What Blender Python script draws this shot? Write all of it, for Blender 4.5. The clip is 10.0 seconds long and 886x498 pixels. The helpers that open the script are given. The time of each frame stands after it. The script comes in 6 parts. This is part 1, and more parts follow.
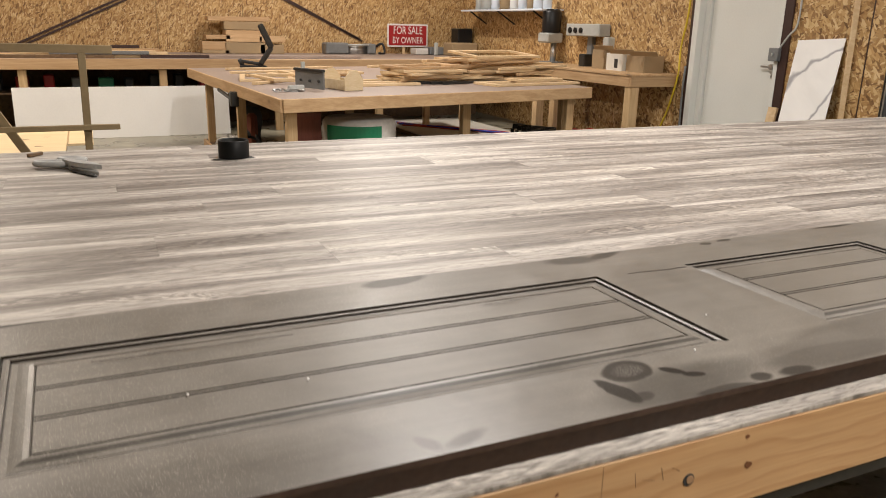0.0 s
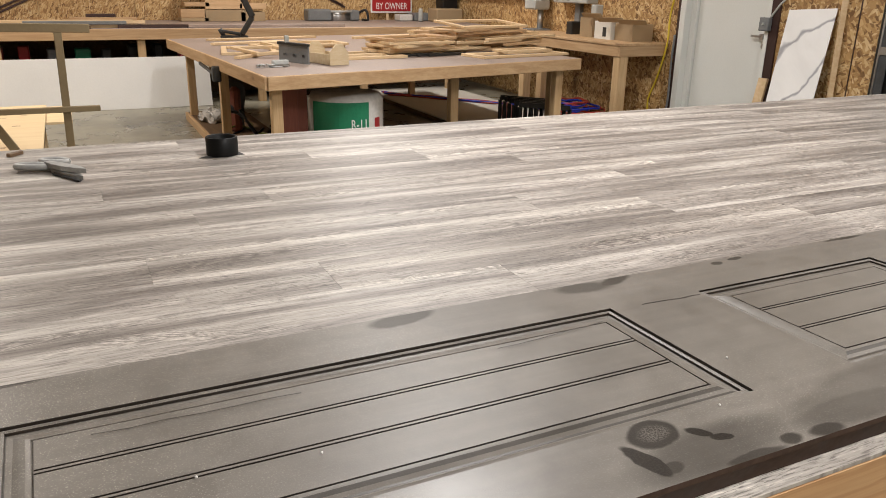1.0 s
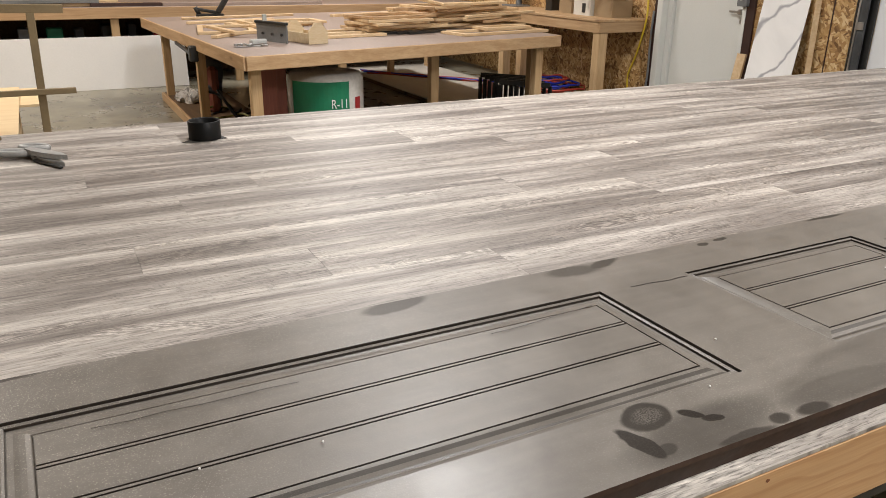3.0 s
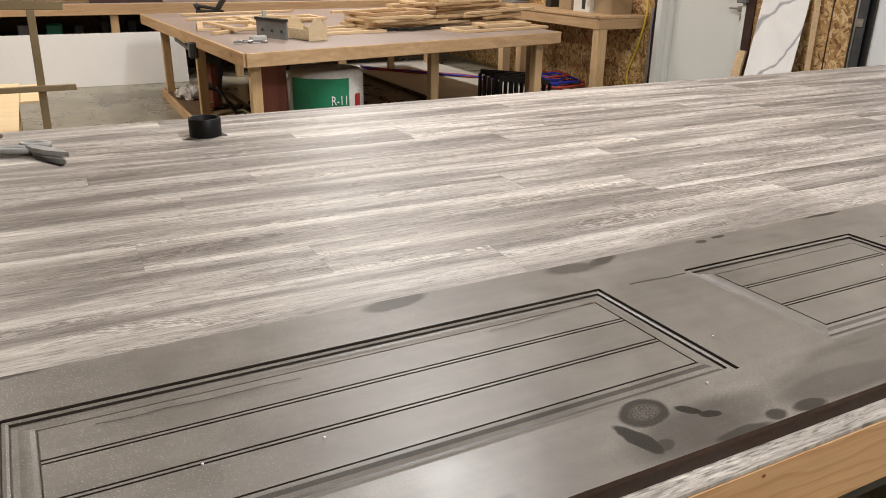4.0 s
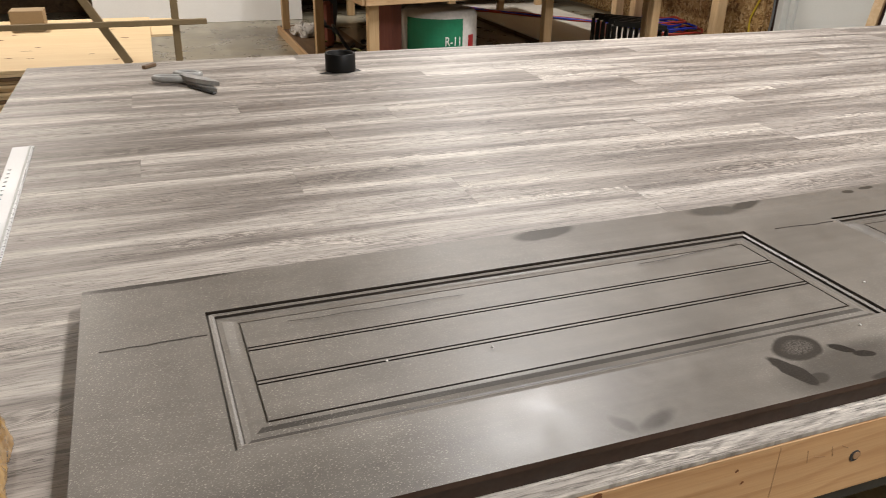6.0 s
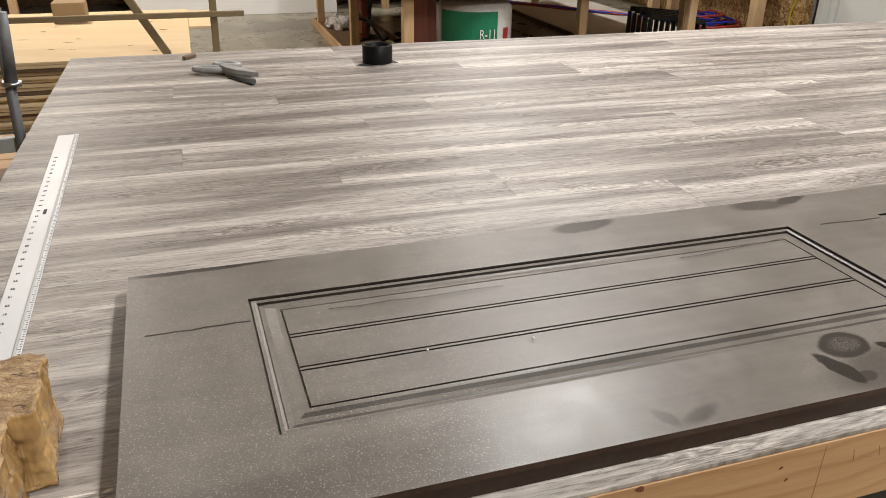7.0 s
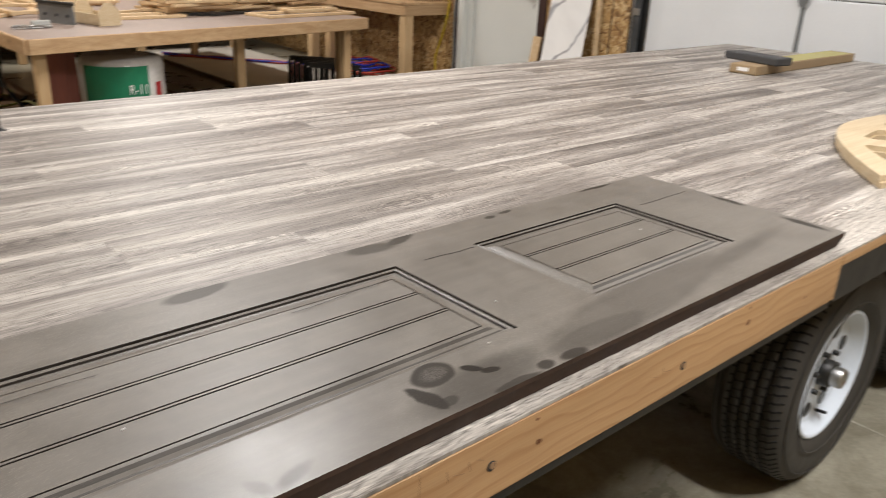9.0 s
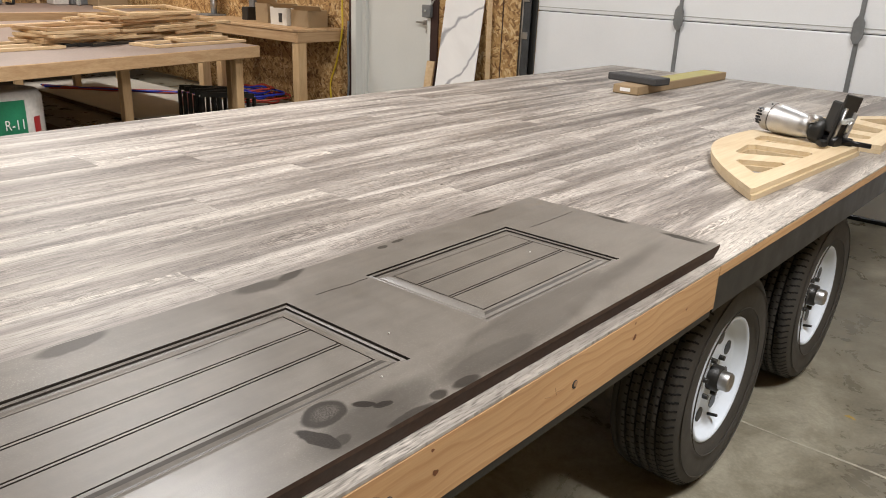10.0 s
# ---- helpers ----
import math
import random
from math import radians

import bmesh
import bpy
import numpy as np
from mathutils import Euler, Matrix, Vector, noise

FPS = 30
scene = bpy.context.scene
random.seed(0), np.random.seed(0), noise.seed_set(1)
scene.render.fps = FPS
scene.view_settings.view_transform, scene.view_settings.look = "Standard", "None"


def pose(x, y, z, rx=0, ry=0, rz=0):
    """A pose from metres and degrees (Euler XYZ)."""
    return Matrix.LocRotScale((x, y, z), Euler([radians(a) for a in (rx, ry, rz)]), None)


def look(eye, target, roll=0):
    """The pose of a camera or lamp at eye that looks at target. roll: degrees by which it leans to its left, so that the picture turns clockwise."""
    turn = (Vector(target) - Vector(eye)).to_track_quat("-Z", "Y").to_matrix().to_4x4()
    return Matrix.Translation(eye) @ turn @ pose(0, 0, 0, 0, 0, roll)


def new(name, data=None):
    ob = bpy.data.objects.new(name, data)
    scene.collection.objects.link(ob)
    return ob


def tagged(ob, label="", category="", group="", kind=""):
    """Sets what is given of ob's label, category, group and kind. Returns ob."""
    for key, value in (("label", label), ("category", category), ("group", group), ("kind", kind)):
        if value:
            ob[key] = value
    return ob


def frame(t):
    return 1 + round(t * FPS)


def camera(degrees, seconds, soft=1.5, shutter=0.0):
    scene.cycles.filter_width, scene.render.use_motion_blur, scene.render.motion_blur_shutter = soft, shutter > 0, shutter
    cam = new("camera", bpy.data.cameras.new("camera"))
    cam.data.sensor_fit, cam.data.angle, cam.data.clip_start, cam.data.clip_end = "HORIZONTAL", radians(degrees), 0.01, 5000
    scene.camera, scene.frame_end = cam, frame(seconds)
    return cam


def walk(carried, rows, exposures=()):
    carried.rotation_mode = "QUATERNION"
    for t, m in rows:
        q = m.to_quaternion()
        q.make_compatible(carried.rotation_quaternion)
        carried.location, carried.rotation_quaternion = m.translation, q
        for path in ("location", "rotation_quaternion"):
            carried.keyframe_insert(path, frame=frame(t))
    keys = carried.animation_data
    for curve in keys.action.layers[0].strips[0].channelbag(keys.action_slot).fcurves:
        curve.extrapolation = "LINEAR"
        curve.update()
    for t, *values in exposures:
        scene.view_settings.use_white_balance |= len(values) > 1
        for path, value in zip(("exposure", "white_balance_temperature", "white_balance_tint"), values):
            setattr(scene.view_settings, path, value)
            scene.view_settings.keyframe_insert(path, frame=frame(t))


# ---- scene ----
cam = camera(60.4, 10.0, soft=0.9, shutter=0.45)
PATH = [
    (0, (0.594, -0.61, 0.465), (1.398, 1.132, -0.099), 1.3),
    (0.5, (0.586, -0.559, 0.556), (1.407, 1.155, -0.067), 1.0),
    (1, (0.592, -0.513, 0.566), (1.422, 1.184, -0.092), 1.1),
    (1.5, (0.589, -0.505, 0.571), (1.428, 1.176, -0.115), 1.1),
    (2, (0.586, -0.5, 0.574), (1.437, 1.167, -0.128), 0.9),
    (2.5, (0.579, -0.502, 0.578), (1.445, 1.155, -0.132), 0.9),
    (4, (0.569, -0.514, 0.588), (1.436, 1.138, -0.134), 0.9),
    (4.5, (0.565, -0.512, 0.584), (1.4, 1.144, -0.166), 1.1),
    (5, (0.545, -0.516, 0.575), (1.321, 1.15, -0.213), 1.1),
    (5.5, (0.502, -0.519, 0.577), (1.206, 1.159, -0.252), 1.1),
    (6, (0.444, -0.539, 0.586), (1.074, 1.156, -0.268), 1.1),
    (7.5, (0.427, -0.536, 0.58), (0.975, 1.179, -0.291), 0.8),
    (8, (0.449, -0.542, 0.585), (1.066, 1.151, -0.281), 0.7),
    (8.5, (0.517, -0.572, 0.598), (1.48, 0.981, -0.215), 2.0),
    (9, (0.573, -0.595, 0.609), (1.809, 0.79, -0.135), 2.6),
    (9.5, (0.597, -0.607, 0.62), (1.972, 0.667, -0.077), 2.5),
    (10, (0.598, -0.613, 0.626), (2.02, 0.618, -0.054), 2.3),
]
walk(cam, [(t, look(eye, target, roll)) for t, eye, target, roll in PATH],
     exposures=[(0, 0.04, 6720, 10.5), (0.6, 0.02, 6520, 10), (1.5, 0, 6380, 10), (10, 0, 6380, 10)])

# ---- light ----
world = bpy.data.worlds.new("world")
scene.world = world
world.use_nodes = True
world.node_tree.nodes["Background"].inputs[0].default_value = (0.5, 0.48, 0.45, 1)
world.node_tree.nodes["Background"].inputs[1].default_value = 0.05
scene.view_settings.exposure = 0.0

FLOOR = -0.92       # the deck's top is z = 0
CEIL = 3.10
WEST, EAST, SOUTH, NORTH = -5.5, 6.45, -4.5, 11.5
WARM, NEUTRAL, COOL = (1.0, 0.94, 0.88), (1.0, 0.965, 0.935), (0.95, 0.97, 1.0)
# The last two are added to brighten the white sheet and the garage door.
LIGHTS = [(2.55, 3.3, 145, NEUTRAL), (2.3, -1.4, 185, NEUTRAL), (3.9, 8.6, 145, WARM), (-1.1, 7.4, 165, (1.0, 0.89, 0.78)), (5.75, 0.9, 27, COOL)]


# ---- materials ----
def nodes(name):
    m = bpy.data.materials.new(name)
    m.use_nodes = True
    t = m.node_tree
    return m, t, t.nodes["Principled BSDF"], t.nodes.new("ShaderNodeTexCoord")


def link(t, a, b):
    t.links.new(a, b)


def mapped(t, coord, scale, rnd=0.0):
    mp = t.nodes.new("ShaderNodeMapping")
    mp.inputs["Scale"].default_value = scale
    link(t, coord.outputs["Object"], mp.inputs["Vector"])
    if rnd:
        info = t.nodes.new("ShaderNodeObjectInfo")
        mul = t.nodes.new("ShaderNodeMath")
        mul.operation = "MULTIPLY"
        mul.inputs[1].default_value = rnd
        link(t, info.outputs["Random"], mul.inputs[0])
        com = t.nodes.new("ShaderNodeCombineXYZ")
        for k in range(3):
            link(t, mul.outputs[0], com.inputs[k])
        link(t, com.outputs[0], mp.inputs["Location"])
    return mp.outputs[0]


def noise_tex(t, vec, scale, detail=4, rough=0.55, distort=0.0):
    n = t.nodes.new("ShaderNodeTexNoise")
    n.inputs["Scale"].default_value = scale
    n.inputs["Detail"].default_value = detail
    n.inputs["Roughness"].default_value = rough
    n.inputs["Distortion"].default_value = distort
    link(t, vec, n.inputs["Vector"])
    return n.outputs["Fac"]


def ramp(t, fac, stops):
    r = t.nodes.new("ShaderNodeValToRGB")
    e = r.color_ramp.elements
    while len(e) < len(stops):
        e.new(0.5)
    for el, (p, c) in zip(e, stops):
        el.position = p
        el.color = (*c, 1) if len(c) == 3 else c
    link(t, fac, r.inputs[0])
    return r.outputs[0]


def mix(t, fac, a, b, kind="MIX"):
    m = t.nodes.new("ShaderNodeMix")
    m.data_type, m.blend_type = "RGBA", kind
    for sock, v in ((m.inputs[0], fac), (m.inputs[6], a), (m.inputs[7], b)):
        if isinstance(v, (int, float)):
            sock.default_value = v
        elif isinstance(v, tuple):
            sock.default_value = (*v, 1)
        else:
            link(t, v, sock)
    return m.outputs[2]


def mathn(t, op, a, b):
    m = t.nodes.new("ShaderNodeMath")
    m.operation = op
    for k, v in ((0, a), (1, b)):
        if isinstance(v, (int, float)):
            m.inputs[k].default_value = v
        else:
            link(t, v, m.inputs[k])
    if op == "MULTIPLY_ADD":
        m.inputs[2].default_value = 0.5
    return m.outputs[0]


def bump(t, bsdf, fac, strength, dist=0.002):
    b = t.nodes.new("ShaderNodeBump")
    b.inputs["Strength"].default_value = strength
    b.inputs["Distance"].default_value = dist
    link(t, fac, b.inputs["Height"])
    link(t, b.outputs[0], bsdf.inputs["Normal"])


def plain(name, c, rough=0.5, metal=0.0, vary=0.18, scale=6.0, fine=60.0, relief=0.15, spec=0.5):
    """Colour with broad stains and fine grain."""
    m, t, p, co = nodes(name)
    v = mapped(t, co, (1, 1, 1), 7.0)
    a = noise_tex(t, v, scale, 5)
    b = noise_tex(t, v, fine, 3)
    lo = tuple(x * (1 - vary) for x in c)
    hi = tuple(min(1, x * (1 + vary)) for x in c)
    col = mix(t, 0.35, ramp(t, a, [(0.3, lo), (0.7, hi)]), ramp(t, b, [(0.3, lo), (0.7, hi)]))
    link(t, col, p.inputs["Base Color"])
    r = ramp(t, a, [(0.3, (rough * 0.8,) * 3), (0.7, (min(1, rough * 1.2),) * 3)])
    link(t, r, p.inputs["Roughness"])
    p.inputs["Metallic"].default_value = metal
    p.inputs["Specular IOR Level"].default_value = spec
    if relief:
        bump(t, p, b, relief, 0.001)
    return m


def wood(name, light, dark, axis=0, rough=0.6, knots=True, fine=1.0):
    """Sawn softwood with its grain along the axis."""
    m, t, p, co = nodes(name)
    s = [7.0, 7.0, 7.0]
    s[axis] = 0.55
    v = mapped(t, co, tuple(s), 9.0)
    g = noise_tex(t, v, 2.2 * fine, 6, 0.6, 1.2)
    s2 = [70.0, 70.0, 70.0]
    s2[axis] = 3.0
    f = noise_tex(t, mapped(t, co, tuple(s2), 5.0), 2.0, 3)
    mid = tuple((a + b) / 2 for a, b in zip(light, dark))
    col = mix(t, 0.3, ramp(t, g, [(0.32, dark), (0.48, mid), (0.62, light)]), ramp(t, f, [(0.3, dark), (0.65, light)]))
    if knots:
        s3 = [5.0, 5.0, 5.0]
        s3[axis] = 2.2
        vo = t.nodes.new("ShaderNodeTexVoronoi")
        vo.inputs["Scale"].default_value = 1.0
        link(t, mapped(t, co, tuple(s3), 11.0), vo.inputs["Vector"])
        k = ramp(t, vo.outputs["Distance"], [(0.05, (1, 1, 1)), (0.13, (0, 0, 0))])
        col = mix(t, mathn(t, "MULTIPLY", k, 0.75), col, tuple(x * 0.42 for x in dark))
    info = t.nodes.new("ShaderNodeObjectInfo")
    tone = ramp(t, info.outputs["Random"], [(0, (0.82, 0.8, 0.78)), (1, (1.0, 1.0, 1.0))])
    col = mix(t, 1.0, col, tone, "MULTIPLY")
    link(t, col, p.inputs["Base Color"])
    p.inputs["Roughness"].default_value = rough
    bump(t, p, f, 0.25, 0.001)
    return m


def fir_material():
    """Planed fir with bold flame grain along x."""
    m, t, p, co = nodes("fir_board")
    w = t.nodes.new("ShaderNodeTexWave")
    w.wave_type, w.bands_direction, w.wave_profile = "BANDS", "Z", "SAW"
    w.inputs["Scale"].default_value = 2.4
    w.inputs["Distortion"].default_value = 9.0
    w.inputs["Detail"].default_value = 2.0
    w.inputs["Detail Scale"].default_value = 0.7
    link(t, mapped(t, co, (2.4, 1, 5.5), 3.0), w.inputs["Vector"])
    f = noise_tex(t, mapped(t, co, (4, 90, 160), 5.0), 2.0, 3)
    big = noise_tex(t, mapped(t, co, (1.2, 3, 6)), 1.5, 4)
    col = ramp(t, w.outputs["Fac"], [(0.0, (0.57, 0.36, 0.185)), (0.6, (0.55, 0.335, 0.165)), (0.88, (0.455, 0.255, 0.115)), (1.0, (0.53, 0.32, 0.155))])
    col = mix(t, 0.22, col, ramp(t, f, [(0.3, (0.42, 0.23, 0.105)), (0.65, (0.68, 0.46, 0.26))]))
    col = mix(t, 1.0, col, ramp(t, big, [(0.3, (0.78, 0.76, 0.72)), (0.7, (0.98, 0.97, 0.94))]), "MULTIPLY")
    link(t, col, p.inputs["Base Color"])
    p.inputs["Roughness"].default_value = 0.55
    bump(t, p, f, 0.2, 0.001)
    return m


def osb_material():
    m, t, p, co = nodes("osb")
    cols = [(0.0, (0.17, 0.085, 0.03)), (0.25, (0.36, 0.2, 0.075)), (0.55, (0.5, 0.31, 0.125)), (0.8, (0.6, 0.41, 0.19)), (1.0, (0.72, 0.55, 0.31))]
    outs = []
    for k, (ang, off) in enumerate([(0.35, 0.0), (1.25, 3.0), (2.3, 7.0)]):
        mp = t.nodes.new("ShaderNodeMapping")
        mp.inputs["Rotation"].default_value = (ang, ang, ang * 0.0)
        mp.inputs["Scale"].default_value = (1, 1, 1)
        mp.inputs["Location"].default_value = (off, off, off)
        link(t, co.outputs["Object"], mp.inputs["Vector"])
        mp2 = t.nodes.new("ShaderNodeMapping")
        mp2.inputs["Scale"].default_value = (20, 20, 80)
        link(t, mp.outputs[0], mp2.inputs["Vector"])
        vo = t.nodes.new("ShaderNodeTexVoronoi")
        vo.inputs["Scale"].default_value = 1.0
        link(t, mp2.outputs[0], vo.inputs["Vector"])
        sep = t.nodes.new("ShaderNodeSeparateColor")
        link(t, vo.outputs["Color"], sep.inputs[0])
        outs.append((ramp(t, sep.outputs[0], cols), sep.outputs[1]))
    col = mix(t, ramp(t, outs[1][1], [(0.45, (0, 0, 0)), (0.5, (1, 1, 1))]), outs[0][0], outs[1][0])
    col = mix(t, ramp(t, outs[2][1], [(0.6, (0, 0, 0)), (0.65, (1, 1, 1))]), col, outs[2][0])
    big = noise_tex(t, mapped(t, co, (1, 1, 1), 6.0), 1.3, 4)
    col = mix(t, 1.0, col, ramp(t, big, [(0.3, (0.82, 0.8, 0.78)), (0.7, (1, 1, 1))]), "MULTIPLY")
    link(t, col, p.inputs["Base Color"])
    p.inputs["Roughness"].default_value = 0.6
    bump(t, p, outs[0][1], 0.3, 0.002)
    return m


def vinyl_material():
    """Grey limed-oak plank: broad pale and dark streaks, arched cathedral grain and fine pores along x."""
    m, t, p, co = nodes("vinyl_plank")
    a = noise_tex(t, mapped(t, co, (0.6, 7.4, 1), 30.0), 1.7, 4, 0.5, 0.5)
    b = noise_tex(t, mapped(t, co, (1.8, 42, 1), 21.0), 1.5, 5, 0.62, 0.5)
    c = noise_tex(t, mapped(t, co, (9, 150, 1), 13.0), 1.2, 4, 0.65, 0.5)
    d = noise_tex(t, mapped(t, co, (30, 290, 1), 13.0), 1.2, 3, 0.6)
    base = ramp(t, a, [(0.30, (0.165, 0.147, 0.133)), (0.43, (0.265, 0.241, 0.220)), (0.53, (0.39, 0.362, 0.332)), (0.66, (0.525, 0.497, 0.46))])
    st = ramp(t, b, [(0.3, (0.68, 0.672, 0.665)), (0.5, (0.97, 0.965, 0.96)), (0.7, (1.16, 1.155, 1.15))])
    col = mix(t, 0.85, base, st, "MULTIPLY")
    # arches: nested tongues running along strips of the plank
    v = mapped(t, co, (1, 1, 1), 17.0)
    sep = t.nodes.new("ShaderNodeSeparateXYZ")
    link(t, v, sep.inputs[0])
    wander = noise_tex(t, mapped(t, co, (1.3, 3, 1), 17.0), 1.6, 2)
    u = mathn(t, "ADD", mathn(t, "MULTIPLY", sep.outputs[1], 11.0), mathn(t, "MULTIPLY", wander, 2.4))
    u = mathn(t, "SUBTRACT", mathn(t, "FRACT", u, 0.0), 0.5)
    uu = mathn(t, "MULTIPLY", mathn(t, "MULTIPLY", u, u), 250.0)
    rag = mathn(t, "MULTIPLY", noise_tex(t, mapped(t, co, (14, 90, 1), 19.0), 1.0, 4, 0.65), 20.0)
    slow = mathn(t, "MULTIPLY", noise_tex(t, mapped(t, co, (5, 9, 1), 9.0), 1.0, 2), 26.0)
    phase = mathn(t, "ADD", mathn(t, "ADD", mathn(t, "MULTIPLY", sep.outputs[0], 95.0), uu), mathn(t, "ADD", rag, slow))
    line = mathn(t, "SINE", phase, 0.0)
    arch_tone = ramp(t, mathn(t, "MULTIPLY_ADD", line, 0.5), [(0.0, (0.5, 0.485, 0.47)), (0.35, (0.86, 0.855, 0.85)), (0.7, (1.05, 1.05, 1.05)), (1.0, (1.5, 1.5, 1.49))])
    core = ramp(t, mathn(t, "ABSOLUTE", u, 0.0), [(0.18, (1, 1, 1)), (0.42, (0.15, 0.15, 0.15))])
    mask = ramp(t, noise_tex(t, mapped(t, co, (1.9, 7, 1), 25.0), 1.2, 3), [(0.48, (0.0,) * 3), (0.64, (0.9,) * 3)])
    col = mix(t, mathn(t, "MULTIPLY", mask, core), col, mix(t, 1.0, col, arch_tone, "MULTIPLY"))
    ticks = ramp(t, c, [(0.34, (0.44, 0.425, 0.41)), (0.44, (0.90, 0.895, 0.89)), (0.56, (1.05, 1.05, 1.05)), (0.68, (1.30, 1.30, 1.29))])
    col = mix(t, 0.8, col, ticks, "MULTIPLY")
    pores = ramp(t, noise_tex(t, mapped(t, co, (1.5, 8, 1), 5.0), 1.5, 3), [(0.38, (0.35,) * 3), (0.62, (1.0,) * 3)])
    col = mix(t, pores, col, ramp(t, d, [(0.37, (0.36, 0.35, 0.34)), (0.45, (0.94, 0.94, 0.94)), (0.60, (1.05, 1.05, 1.05)), (0.70, (1.35, 1.35, 1.35))]), "MULTIPLY")
    info = t.nodes.new("ShaderNodeObjectInfo")
    col = mix(t, 1.0, col, ramp(t, info.outputs["Random"], [(0, (0.86, 0.845, 0.83)), (0.5, (1, 0.985, 0.97)), (1, (1.08, 1.06, 1.03))]), "MULTIPLY")
    link(t, col, p.inputs["Base Color"])
    link(t, ramp(t, b, [(0.3, (0.42,) * 3), (0.7, (0.56,) * 3)]), p.inputs["Roughness"])
    p.inputs["Specular IOR Level"].default_value = 0.5
    bump(t, p, c, 0.35, 0.0006)
    return m


def blob(t, vec, cx, cy, rx, ry, turn, soft, gain):
    """A rounded mark, 1 inside and 0 outside, in the door's own coordinates."""
    mp = t.nodes.new("ShaderNodeMapping")
    mp.vector_type = "TEXTURE"
    mp.inputs["Location"].default_value = (cx, cy, 0)
    mp.inputs["Rotation"].default_value = (0, 0, turn)
    mp.inputs["Scale"].default_value = (rx, ry, 1000.0)
    link(t, vec, mp.inputs["Vector"])
    ln = t.nodes.new("ShaderNodeVectorMath")
    ln.operation = "LENGTH"
    link(t, mp.outputs[0], ln.inputs[0])
    mr = t.nodes.new("ShaderNodeMapRange")
    mr.interpolation_type = "SMOOTHSTEP"
    mr.inputs["From Min"].default_value, mr.inputs["From Max"].default_value = 1.0 + soft, 1.0 - soft
    mr.inputs["To Max"].default_value = gain
    link(t, ln.outputs["Value"], mr.inputs["Value"])
    return mr.outputs[0]


# marks on the lying door: centre, radii, turn, softness, strength
WIPES = [(1.66, 0.085, 0.30, 0.055, 0.12, 0.15, 0.30), (1.24, 0.055, 0.13, 0.040, 0.1, 0.35, 0.5), (1.50, 0.050, 0.13, 0.030, 0.0, 0.3, 0.5), (1.04, 0.552, 0.060, 0.022, 0.15, 0.2, 0.65),
         (1.40, 0.546, 0.055, 0.022, -0.1, 0.3, 0.6), (1.475, 0.553, 0.045, 0.014, 0.3, 0.3, 0.7), (0.60, 0.05, 0.25, 0.05, 0.0, 0.6, 0.25), (2.0, 0.1, 0.2, 0.02, 0.1, 0.6, 0.4)]
SPOTS = [(1.148, 0.067, 0.037, 0.0140, -1.3, 0.12, 0.92), (1.165, 0.044, 0.024, 0.011, 0.1, 0.3, 0.8), (1.250, 0.088, 0.017, 0.009, -0.7, 0.2, 0.95), (1.268, 0.070, 0.017, 0.008, -0.3, 0.25, 0.95),
         (1.193, 0.109, 0.038, 0.028, 0.2, 0.12, 0.85), (1.731, 0.549, 0.015, 0.008, 0.1, 0.2, 0.75), (1.787, 0.556, 0.019, 0.006, 0.1, 0.2, 0.75), (0.883, 0.043, 0.009, 0.020, 0.5, 0.5, 0.4), (0.925, 0.038, 0.028, 0.010, 0.35, 0.5, 0.5),
         (0.40, 0.563, 0.11, 0.008, 0.02, 0.3, 0.8), (1.345, 0.031, 0.018, 0.011, 0, 0.25, 0.85), (1.405, 0.027, 0.03, 0.012, 0, 0.25, 0.85), (1.275, 0.022, 0.05, 0.009, 0, 0.3, 0.8), (2.318, 0.10, 0.012, 0.055, 0, 0.3, 0.85), (2.322, 0.30, 0.010, 0.045, 0, 0.3, 0.85), (2.12, 0.561, 0.06, 0.006, 0, 0.3, 0.8)]


